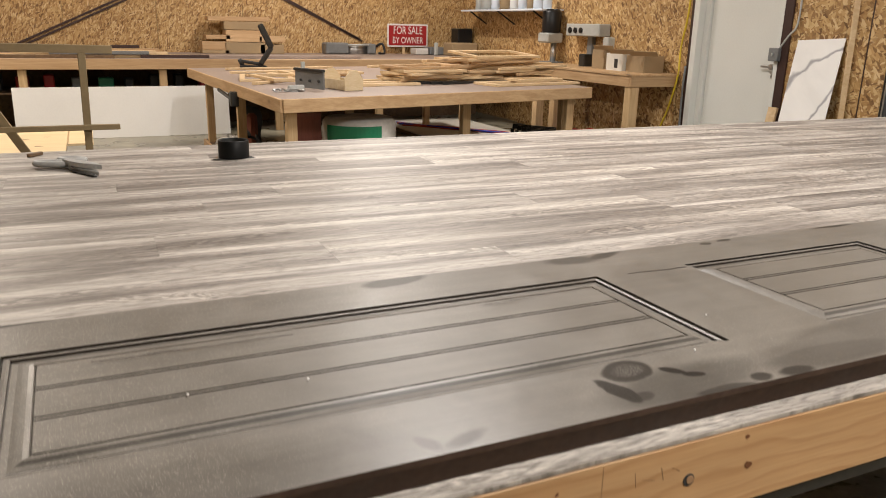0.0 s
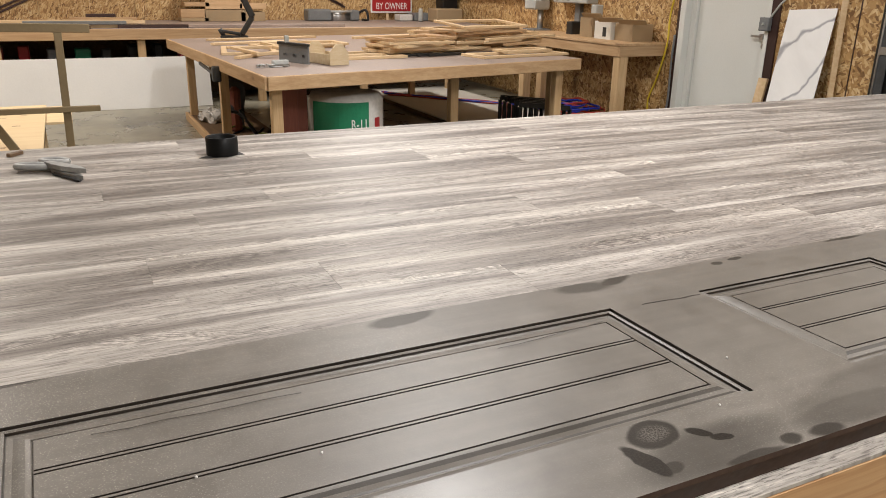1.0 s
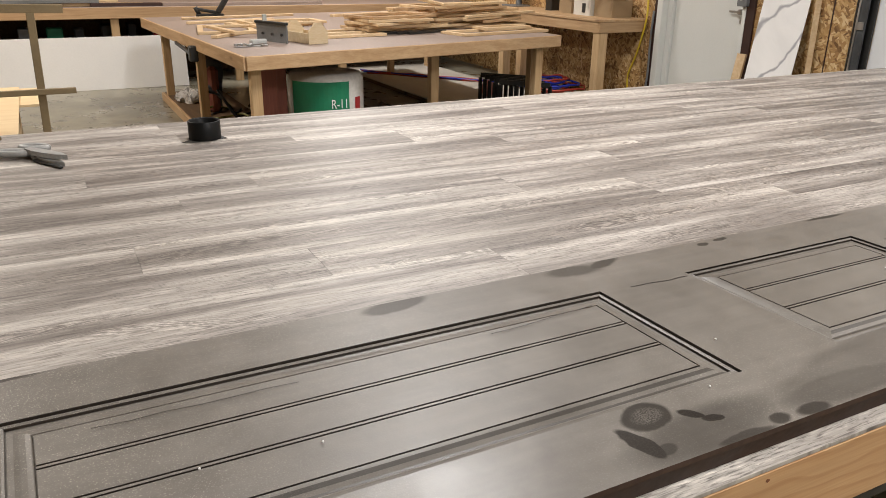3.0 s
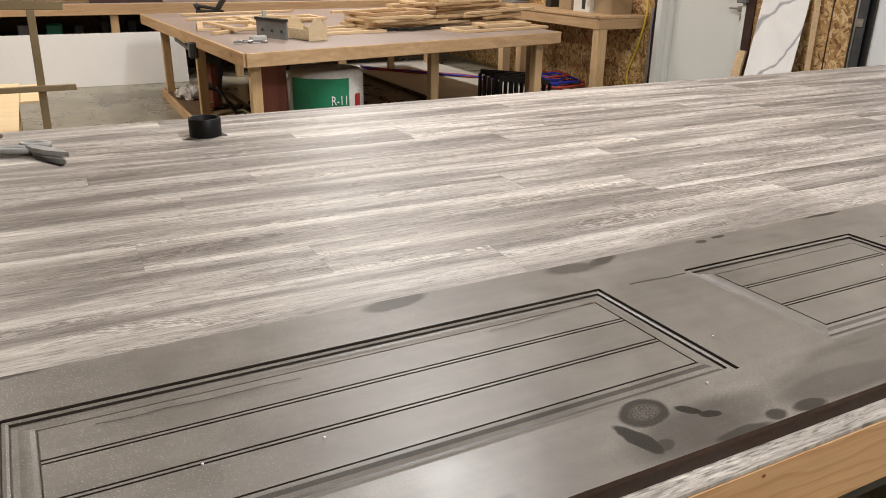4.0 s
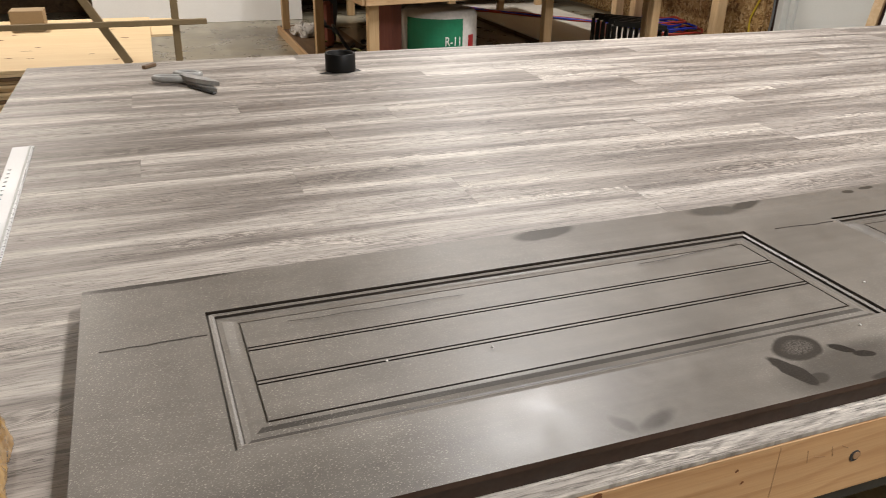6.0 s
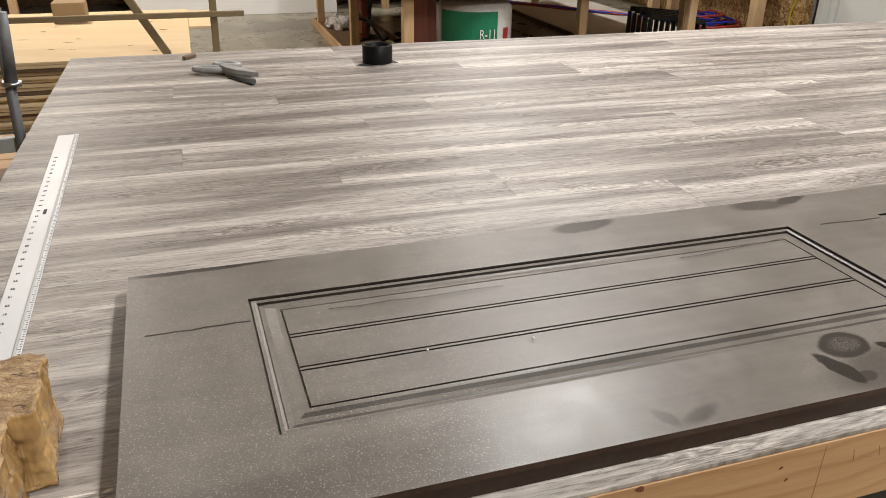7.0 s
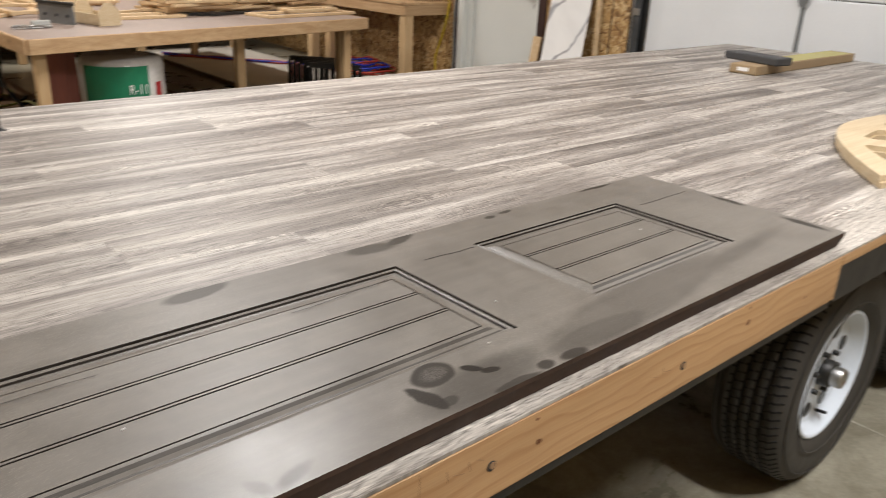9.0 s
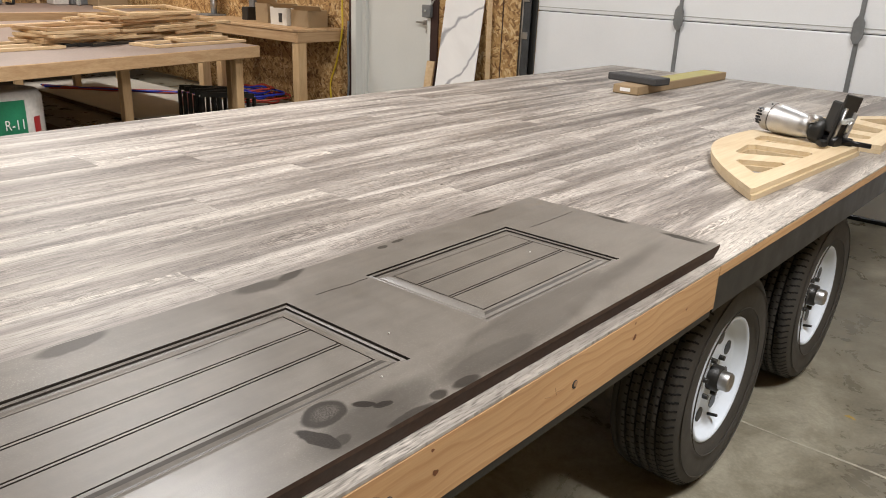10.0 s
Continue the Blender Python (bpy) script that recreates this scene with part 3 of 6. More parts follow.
single("wall_south", box(WEST - 0.2, EAST + 0.2, SOUTH - 0.2, SOUTH, FLOOR, CEIL + 0.1, 0), SHOPWALL, "plain wood-coloured shop wall", "wall", kind="structure")
wall_n = single("wall_north", box(WEST - 0.2, EAST + 0.2, NORTH + 0.012, NORTH + 0.2, FLOOR, CEIL + 0.1, 0), SHOPWALL, "shop wall clad in golden strand board", "wall", kind="structure")
x = EAST
while x > WEST:
    for z0, z1 in ((FLOOR + 0.02, 1.52), (1.523, CEIL + 0.09)):
        part("strand_board", box(max(x - 1.217, WEST), x - 0.003, NORTH, NORTH + 0.012, z0, z1, 0), OSB, wall_n)
    x -= 1.22

DOOR_Y0, DOOR_Y1, DOOR_TOP_Z = 4.72, 5.86, 1.16
GAR_Y0, GAR_Y1, GAR_TOP = -1.30, 3.46, 1.55
bm = None
for y0, y1, z0, z1 in ((DOOR_Y1, NORTH + 0.2, FLOOR, CEIL + 0.1), (GAR_Y1, DOOR_Y0, FLOOR, CEIL + 0.1), (SOUTH, GAR_Y0, FLOOR, CEIL + 0.1),
                       (DOOR_Y0, DOOR_Y1, DOOR_TOP_Z, CEIL + 0.1), (GAR_Y0, GAR_Y1, GAR_TOP, CEIL + 0.1)):
    bm = box(EAST + 0.012, EAST + 0.17, y0, y1, z0, z1, 0, bm)
wall_e = single("wall_east", bm, SHOPWALL, "shop wall clad in golden strand board", "wall", kind="structure")
for y0, y1 in ((5.93, 7.15), (7.153, 8.37), (8.373, 9.59), (9.593, 10.81), (10.813, NORTH)):
    for z0, z1 in ((FLOOR + 0.02, 1.52), (1.523, CEIL + 0.09)):
        part("strand_board", box(EAST, EAST + 0.012, y0, y1, z0, z1, 0), OSB, wall_e)
for y0, y1 in ((3.62, 4.06), (4.063, 4.64)):
    part("strand_board", box(EAST, EAST + 0.012, y0, y1, FLOOR + 0.02, CEIL + 0.09, 0), OSB, wall_e)
part("strand_board", box(EAST, EAST + 0.012, SOUTH, GAR_Y0 - 0.05, FLOOR + 0.02, CEIL + 0.09, 0), OSB, wall_e)
part("strand_board", box(EAST, EAST + 0.012, GAR_Y0 - 0.05, 3.617, GAR_TOP + 0.02, CEIL + 0.09, 0), OSB, wall_e)
part("trim_strip", box(EAST - 0.02, EAST + 0.01, 4.625, 4.72, FLOOR, CEIL, 0.002), BROWN_TRIM, wall_e, "dark brown trim strip")
part("trim_strip", box(EAST - 0.01, EAST + 0.01, 5.90, 5.945, FLOOR, CEIL, 0.002), BROWN_TRIM, wall_e, "dark brown trim strip")
part("seam", box(EAST - 0.004, EAST, 3.83, 3.84, FLOOR, CEIL, 0), BROWN_TRIM, wall_e, "dark seam in the strand board")

# white steel entry door
d = thing("door_1", (EAST, (DOOR_Y0 + DOOR_Y1) / 2, FLOOR), "closed white painted steel entry door with a lever handle", "door", kind="structure")
part("slab", box(EAST + 0.10, EAST + 0.145, 4.77, 5.752, FLOOR + 0.01, DOOR_TOP_Z - 0.05, 0.003), DOOR_WHITE, d)
fr = part("door_frame", box(EAST - 0.02, EAST + 0.16, 5.82, 5.90, FLOOR, DOOR_TOP_Z + 0.04, 0.004), DOOR_WHITE, d, "white steel jamb")
part("jamb_stop", box(EAST + 0.06, EAST + 0.16, 5.755, 5.82, FLOOR, DOOR_TOP_Z, 0.004), DOOR_WHITE, fr)
part("door_frame", box(EAST - 0.02, EAST + 0.16, 4.722, 4.767, FLOOR, DOOR_TOP_Z + 0.04, 0.004), DOOR_WHITE, d, "white steel jamb")
part("door_frame", box(EAST - 0.02, EAST + 0.16, 4.767, 5.82, DOOR_TOP_Z - 0.05, DOOR_TOP_Z + 0.04, 0.004), DOOR_WHITE, d, "white steel head")
h = part("handle", rod((EAST + 0.10, 4.86, 0.15), (EAST + 0.045, 4.86, 0.15), 0.026), STEEL, d, "steel lever handle")
part("lever", bar((EAST + 0.05, 4.86, 0.15), (EAST + 0.05, 4.98, 0.152), 0.018, 0.02), STEEL, h)
part("keyhole", rod((EAST + 0.10, 4.86, 0.06), (EAST + 0.088, 4.86, 0.06), 0.024), STEEL, d)

# sectional garage door
g = thing("garage_door", (EAST + 0.05, (GAR_Y0 + GAR_Y1) / 2, FLOOR), "closed white insulated sectional garage door with grey hinges", "garage door", kind="structure")
GX = EAST + 0.02
TRACK_DARK = plain("dark_track", (0.07, 0.075, 0.08), 0.45, 0.4, 0.3, 12, 90)
zs = [FLOOR + 0.03, -0.245, 0.352, 0.965, 1.57]
for z0, z1 in zip(zs, zs[1:]):
    p = part("panel", box(GX, GX + 0.05, GAR_Y0 - 0.04, GAR_Y1 + 0.01, z0, z1 - 0.006, 0.008), GARAGE, g)
    part("rib", box(GX - 0.004, GX, GAR_Y0 - 0.04, GAR_Y1 + 0.005, z1 + 0.030, z1 + 0.036, 0.001), LIGHTGREY, p)
part("bottom_seal", box(GX - 0.005, GX + 0.05, GAR_Y0 - 0.04, GAR_Y1, FLOOR, FLOOR + 0.032, 0.006), BLACK_PLASTIC, g, "black rubber bottom seal")
for y in (2.12, 0.83, -0.46):
    s = part("stile", box(GX - 0.008, GX - 0.001, y - 0.016, y + 0.016, FLOOR + 0.05, 1.56, 0.002), GREY, g, "grey vertical stile strip")
    for zc in zs[1:4]:
        pts = [(-0.09, 0.015), (-0.05, 0.036), (0.05, 0.036), (0.09, 0.015), (0.09, -0.015), (0.05, -0.036), (-0.05, -0.036), (-0.09, -0.015)]
        hb = prism([(a, b) for a, b in pts], 0, 0.012, m=Matrix.Translation((GX - 0.02, y, zc + 0.02)) @ pose(0, 0, 0, 90, 0, -90) @ pose(0, 0, 0, 0, 0, 90))
        part("hinge", rod((GX - 0.02, y - 0.04, zc), (GX - 0.02, y + 0.04, zc), 0.011, bm=hb), GREY, s, "grey steel hinge")
t = part("track", box(EAST - 0.06, EAST - 0.045, 3.49, 3.56, FLOOR, 1.9, 0.003), TRACK_DARK, g, "dull dark roller track")
part("track_flange", box(EAST - 0.06, EAST + 0.0, 3.565, 3.58, FLOOR, 1.9, 0.003), STEEL, t)
part("jamb_board", box(EAST - 0.012, EAST + 0.0115, 3.455, 3.583, FLOOR, 1.9, 0.003), BLACK_STEEL, g, "near-black jamb board behind the track")
part("jamb_post", box(EAST - 0.03, EAST + 0.01, 3.585, 3.62, FLOOR, 1.9, 0.003), BLACK_STEEL, g, "near-black jamb")
for z in (0.1, 0.42, -0.3):
    part("track_bracket", box(EAST - 0.075, EAST - 0.06, 3.50, 3.56, z, z + 0.06, 0.003), STEEL, g)

# ceiling lamps, all out of view; the last two of LIGHTS are added fill
for lx, ly, watts, tone in LIGHTS:
    lamp = thing("unseen_ceiling_light", (lx, ly, CEIL), "unseen white linear shop light placed under the ceiling", "ceiling light", "shop lights")
    part("housing", box(lx - 0.16, lx + 0.16, ly - 0.65, ly + 0.65, CEIL + 0.03, CEIL + 0.1, 0.01), WHITE_PAINT, lamp)
    part("diffuser", box(lx - 0.13, lx + 0.13, ly - 0.62, ly + 0.62, CEIL + 0.012, CEIL + 0.028, 0.004), DIFFUSER, lamp)
    la = bpy.data.lights.new("shop_light", "AREA")
    la.shape, la.size, la.size_y, la.energy, la.color = "RECTANGLE", 0.26, 1.24, watts, tone
    new("shop_light", la).matrix_world = pose(lx, ly, CEIL)

# ---- the trailer ----
END = 6.08
WIDE = 2.445
tr = thing("trailer", (3.0, 1.2, FLOOR), "flatbed trailer with a plank-floored deck on tandem wheels", "trailer")
part("subfloor", box(0.004, END - 0.004, 0.042, WIDE - 0.004, -0.03, -0.0065, 0), PLY, tr, "plywood subfloor")
part("rim_board", box(0.0, 2.322, 0.0, 0.04, -0.118, -0.006, 0.003), RIM_WOOD, tr, "fir rim board with knots and pencil marks")
part("rim_strip", box(2.324, END, 0.0, 0.04, -0.034, -0.006, 0.002), RIM_WOOD, tr, "thin fir edge strip")
part("rim_board", box(0.0, 0.04, 0.042, WIDE, -0.122, -0.0305, 0.003), PINE_Y, tr)
part("rim_board", box(0.0, END, WIDE - 0.04, WIDE, -0.122, -0.0305, 0.003), RIM_WOOD, tr)
part("fender_plate", box(2.325, 4.45, 0.004, 0.012, -0.13, -0.035, 0.001), BLACK_STEEL, tr, "flat black steel fender plate")
part("side_beam", box(4.455, END, 0.006, 0.06, -0.16, -0.035, 0.004), BLACK_STEEL, tr)
part("side_beam", box(0.0, 2.32, 0.006, 0.05, -0.142, -0.119, 0.003), BLACK_STEEL, tr)
for y in (0.55, 1.85):
    part("main_beam", box(0.0, END, y, y + 0.08, -0.25, -0.123, 0.004), BLACK_STEEL, tr)
x = 0.25
while x < END:
    part("cross_member", box(x, x + 0.05, 0.06, WIDE - 0.05, -0.122, -0.031, 0.003), BLACK_STEEL, tr)
    x += 0.61
for x, z in ((1.688, -0.069), (1.212, -0.06), (0.74, -0.06)):
    part("bolt_hole", rod((x, 0.003, z), (x, -0.0008, z), 0.0085, 0.0085, 18), INK, tr, "dark bolt hole in the rim board")
    part("bolt", rod((x + 0.0015, 0.003, z + 0.0005), (x + 0.0015, -0.0016, z + 0.0005), 0.0062, 0.0055, 14), PENCIL, tr, "sunk brown bolt head")
for x, z, r in ((1.301, -0.02, 0.004), (1.309, -0.062, 0.007), (1.904, -0.018, 0.0035), (1.908, -0.05, 0.008), (2.153, -0.065, 0.0045), (1.021, -0.031, 0.003), (1.033, -0.052, 0.003), (0.831, -0.012, 0.006), (0.35, -0.05, 0.006)):
    b = blot(0, 0, r * 0.85, r * 0.75, 0, 0.3, 0.3, int(x * 100))
    bmesh.ops.transform(b, matrix=pose(x, -0.0006, z, 90, 0, 0), verts=b.verts)
    part("knot", b, KNOT, tr, "dark knot in the board")
for x, z, w, a in ((1.60, -0.06, 0.02, 20), (1.625, -0.058, 0.018, 70), (1.64, -0.062, 0.02, 10), (1.13, -0.04, 0.02, 80), (1.15, -0.045, 0.02, 15), (1.17, -0.042, 0.018, 75), (1.19, -0.04, 0.015, 30)):
    part("pencil_mark", box(-w / 2, w / 2, -0.0003, 0.0002, -0.0005, 0.0005, 0, m=Matrix.Translation((x, 0, z)) @ pose(0, 0, 0, 0, a, 0)), PENCIL, tr, "pencilled mark")
part("board_joint", box(1.082, 1.0829, -0.0003, 0.0002, -0.115, -0.012, 0), PENCIL, tr, "fine vertical pencil line")

# wheels
TYRE_R, HUB_Z = 0.36, FLOOR + 0.358


def wheel(hx):
    w = new("wheel")
    w.parent = tr
    BASE[w] = BASE[tr]
    m = Matrix.Translation((hx, 0.12, HUB_Z)) @ pose(0, 0, 0, -90, 0, 0)   # the lathe's z looks along +y
    prof = [(0.205, 0.004), (0.222, -0.008), (0.25, -0.018), (0.29, -0.022), (0.325, -0.019), (0.344, -0.011), (0.354, 0.0)]
    for k in range(5):
        z = 0.008 + k * 0.033
        prof += [(TYRE_R, z), (TYRE_R, z + 0.0275), (TYRE_R - 0.009, z + 0.028), (TYRE_R - 0.009, z + 0.0325)]
    prof += [(TYRE_R, 0.174), (0.354, 0.190), (0.30, 0.2), (0.205, 0.195)]
    lb = lathe(prof, 72, m)
    ax = Vector((hx, 0, HUB_Z))
    # groove bottoms are painted darker for the shade inside them
    for f in lb.faces:
        c = f.calc_center_median()
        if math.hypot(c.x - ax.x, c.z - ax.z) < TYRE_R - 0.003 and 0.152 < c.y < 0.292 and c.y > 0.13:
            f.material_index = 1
    tyre = part("tyre", lb, [RUBBER, TREAD_SHADE], w, "black ribbed radial tyre")
    # cross sipes of the shoulder and ribs: dark blocks, their shade as colour
    bm = None
    b0 = bmesh.new()
    for k in range(84):
        a = 360.0 * k / 84
        for n in range(4):   # short ticks on both sides of each groove
            for zc, da in ((0.0285 + n * 0.033, 0.0), (0.0455 + n * 0.033, 1.8)):
                mm = m @ pose(0, 0, 0, 0, 0, a + n * 1.3 + da) @ Matrix.Translation((TYRE_R - 0.0011, 0, zc))
                bmesh.ops.create_cube(b0, size=1, matrix=mm @ Matrix.Diagonal((0.003, 0.005, 0.011, 1)))
        for da, zc, r, tilt, ww in ((0.9, 0.0145, TYRE_R - 0.0011, 0, 0.014), (1.3, 0.004, 0.3564, 37, 0.010), (1.7, -0.0055, 0.3488, 42, 0.014)):
            mm = m @ pose(0, 0, 0, 0, 0, a + da) @ Matrix.Translation((r, 0, zc)) @ pose(0, 0, 0, 0, tilt, 0)
            bmesh.ops.create_cube(b0, size=1, matrix=mm @ Matrix.Diagonal((0.003, 0.006, ww, 1)))
    tagged(part("tread_sipe", b0, TREAD_SHADE, tyre, "tread cuts drawn as blocks in the colour of shade"), kind="stuff")
    bm = None
    for r, z in ((0.245, -0.0245), (0.318, -0.0225)):
        bm = lathe([(r, z), (r + 0.002, z - 0.0025), (r + 0.004, z), (r + 0.002, z + 0.002)], 60, m, bm, True)
    part("sidewall_ring", bm, RUBBER, tyre)
    rim = part("rim", lathe([(0.214, 0.006), (0.212, -0.006), (0.204, -0.008), (0.198, 0.0), (0.192, 0.012), (0.182, 0.018), (0.176, 0.03), (0.170, 0.030), (0.160, 0.034), (0.10, 0.034), (0.085, 0.028), (0.06, 0.03), (0.045, 0.03), (0.0, 0.03)], 64, m), WHITE_PAINT, w, "white painted steel rim")
    for k in range(8):
        a = 2 * math.pi * (k + 0.4) / 8
        c = m @ Vector((0.132 * math.cos(a), 0.132 * math.sin(a), 0.036))
        part("vent_hole", rod(c, c + Vector((0, -0.004, 0)), 0.025, 0.025, 20), BLACK_STEEL, w, "dark round vent hole in the rim")
    for k in range(6):
        a = 2 * math.pi * (k + 0.2) / 6
        c = m @ Vector((0.07 * math.cos(a), 0.07 * math.sin(a), 0.034))
        part("lug_nut", rod(c, c + Vector((0, -0.022, 0)), 0.010, 0.009, 6), BLACK_STEEL, w)
    part("hub", lathe([(0.044, 0.032), (0.043, -0.0), (0.036, -0.004), (0.0, -0.004)], 32, m), BLACK_STEEL, w, "dark steel axle hub")
    part("hub_cap", lathe([(0.032, -0.004), (0.032, -0.03), (0.028, -0.036), (0.016, -0.036), (0.014, -0.033), (0, -0.033)], 32, m), STEEL, w, "bright hub cap")
    part("valve_stem", rod(m @ Vector((0.04, 0.16, 0.044)), m @ Vector((0.035, 0.15, 0.0)), 0.006, 0.005, 10), BLACK_PLASTIC, w)
    return w


for hx in (2.825, 3.80):
    wheel(hx)
for hx in (2.825, 3.80):
    part("axle", rod((hx, 0.3, HUB_Z), (hx, WIDE - 0.3, HUB_Z), 0.038), BLACK_STEEL, tr)
    part("inner_tyre", lathe([(0.2, 0), (0.34, 0), (TYRE_R, 0.02), (TYRE_R, 0.2), (0.34, 0.22), (0.2, 0.22)], 48, Matrix.Translation((hx, WIDE - 0.33, HUB_Z)) @ pose(0, 0, 0, -90, 0, 0)), RUBBER, tr)
part("spring_hanger", box(3.2, 3.36, 0.42, 0.5, -0.5, -0.12, 0.01), BLACK_STEEL, tr)

# ---- the panelled door lying on the deck ----
DX0, DX1, DY0, DY1, DZ = 0.292, 2.332, 0.018, 0.567, 0.040
dl = thing("panelled_door", ((DX0 + DX1) / 2, (DY0 + DY1) / 2, 0), "dusty dark brown two-panel door lying flat on the plank deck", "door")
PANELS = [(0.455, 1.388, 0.138, 0.450), (1.588, 2.062, 0.138, 0.452)]
bm = box(DX0, DX1, DY0, DY1, 0.0008, DZ - 0.008, 0)
for v in bm.verts:   # the edge is planed back underneath
    if v.co.y < 0.1 and v.co.z < 0.01:
        v.co.y += 0.011
part("core", bm, DOOR_SIDE, dl, "bare reddish-brown door edge")
# face: stiles and rails round the two panel openings
xs = [DX0, PANELS[0][0], PANELS[0][1], PANELS[1][0], PANELS[1][1], DX1]
bm = None
for x0, x1, y0, y1 in ((DX0, DX1, PANELS[0][3], DY1), (DX0, DX1, DY0, PANELS[0][2]), (xs[0], xs[1], PANELS[0][2], PANELS[0][3]), (xs[2], xs[3], PANELS[0][2], PANELS[0][3]), (xs[4], xs[5], PANELS[0][2], PANELS[0][3])):
    b = bmesh.new()
    v = [b.verts.new(p) for p in ((x0, y0, DZ), (x1, y0, DZ), (x1, y1, DZ), (x0, y1, DZ))]
    b.faces.new(v)
    bm = join(bm, b)
b = bmesh.new()
c0 = [b.verts.new(p) for p in ((DX0, DY0, DZ), (DX1, DY0, DZ), (DX1, DY1, DZ), (DX0, DY1, DZ))]
c1 = [b.verts.new(p) for p in ((DX0, DY0, DZ - 0.008), (DX1, DY0, DZ - 0.008), (DX1, DY1, DZ - 0.008), (DX0, DY1, DZ - 0.008))]
for k in range(4):
    b.faces.new((c0[k], c0[(k + 1) % 4], c1[(k + 1) % 4], c1[k])).material_index = 1
bm = join(bm, b)
part("face", bm, [DOOR_TOP, DOOR_SIDE], dl, "dusty brown painted face")


def panel(x0, x1, y0, y1, beads):
    """A sunk moulding, then a slope up to a beaded field."""
    b = bmesh.new()
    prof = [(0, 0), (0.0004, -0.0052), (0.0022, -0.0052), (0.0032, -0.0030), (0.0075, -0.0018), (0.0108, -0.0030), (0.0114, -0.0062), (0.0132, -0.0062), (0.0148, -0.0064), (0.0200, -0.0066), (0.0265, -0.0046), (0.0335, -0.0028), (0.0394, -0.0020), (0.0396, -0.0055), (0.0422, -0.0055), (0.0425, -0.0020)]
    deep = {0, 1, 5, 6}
    rings = []
    for i, dz in prof:
        rings.append([b.verts.new(p) for p in ((x0 + i, y0 + i, DZ + dz), (x1 - i, y0 + i, DZ + dz), (x1 - i, y1 - i, DZ + dz), (x0 + i, y1 - i, DZ + dz))])
    for n, (r0, r1) in enumerate(zip(rings, rings[1:])):
        for k in range(4):
            # index 1 is painted groove shade, 2 the weaker shade on slopes and left grooves
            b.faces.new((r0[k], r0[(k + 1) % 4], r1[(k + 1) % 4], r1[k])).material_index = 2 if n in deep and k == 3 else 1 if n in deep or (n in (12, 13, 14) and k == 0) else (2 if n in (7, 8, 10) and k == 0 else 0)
    i, zf = prof[-1][0], DZ + prof[-1][1]
    ys = [(y0 + i, zf)]
    for yb in beads:
        for o in (-0.0045, 0.0030):
            ys += [(yb + o - 0.0016, zf), (yb + o - 0.0014, zf - 0.0055), (yb + o + 0.0014, zf - 0.0055), (yb + o + 0.0016, zf)]
    ys.append((y1 - i, zf))
    prev = None
    for y, z in ys:
        cur = [b.verts.new((x0 + i, y, z)), b.verts.new((x1 - i, y, z))]
        if prev:
            f = b.faces.new((prev[0], prev[1], cur[1], cur[0]))
            # bead groove faces take the painted shade
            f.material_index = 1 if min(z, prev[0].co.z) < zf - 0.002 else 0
        prev = cur
    part("panel", b, [DOOR_TOP, DOOR_GROOVE_SHADE, DOOR_SLOPE_SHADE], dl, "raised beaded door panel")


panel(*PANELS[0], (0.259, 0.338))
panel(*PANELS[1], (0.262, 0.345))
ZM = DZ + 0.0006
bm = None
for (xa, ya, xb, yb), n in (((0.317, 0.386, 0.452, 0.388), 7), ((1.45, 0.44, 1.578, 0.434), 6), ((2.105, 0.405, 2.30, 0.408), 7), ((0.56, 0.388, 0.82, 0.385), 6), ((1.13, 0.392, 1.34, 0.408), 6)):
    r2 = random.Random(n + int(xa * 100))
    pts = [(xa + (xb - xa) * k / n, ya + (yb - ya) * k / n + r2.uniform(-0.002, 0.002)) for k in range(n + 1)]
    for a, b2 in zip(pts, pts[1:]):
        bm = bar((a[0], a[1], ZM), (b2[0], b2[1], ZM), r2.uniform(0.0012, 0.0028) if xa != 0.56 and xa != 1.13 else 0.0012, 0.0004, 0, bm)
part("scratch", bm, STAIN, dl, "thin dark cracks in the paint")
bm = None
for x, y in ((0.659, 0.25), (0.80, 0.238), (1.428, 0.226), (1.313, 0.127), (1.95, 0.3)):
    b = bmesh.new()
    bmesh.ops.create_icosphere(b, subdivisions=1, radius=0.0019, matrix=Matrix.Translation((x, y, DZ + 0.0012)))
    bm = join(bm, b)
part("crumb", bm, WHITE, dl, "white crumbs")
# the door lies a hair out of square
out_of_square = Matrix.Translation((0.004, 0, 0)) @ Matrix(((1, -0.026, 0, 0), (0, 1, 0, 0), (0, 0, 1, 0), (0, 0, 0, 1)))
for ch in dl.children:
    ch.data.transform(out_of_square)

# ---- things on the deck ----
# black pipe stub
PIPE_BLACK = plain("matt_black_pipe", (0.006, 0.006, 0.006), 0.5, 0, 0.2, 20, 90, 0.1, 0.2)
pp = thing("pipe_stub", (1.036, 2.13, 0), "short black plastic pipe stub standing up through the deck", "pipe")
part("pipe", lathe([(0.053, 0), (0.053, 0.060), (0.050, 0.062), (0.046, 0.060), (0.046, 0.0)], 48, pose(1.036, 2.13, 0.001)), PIPE_BLACK, pp)
part("cutout", prism([(0.95, 2.09), (0.985, 2.12), (1.0, 2.165), (1.09, 2.165), (1.105, 2.10), (1.0, 2.075)], 0.0004, 0.001), INK, pp, "dark ragged cut-out in the planks")
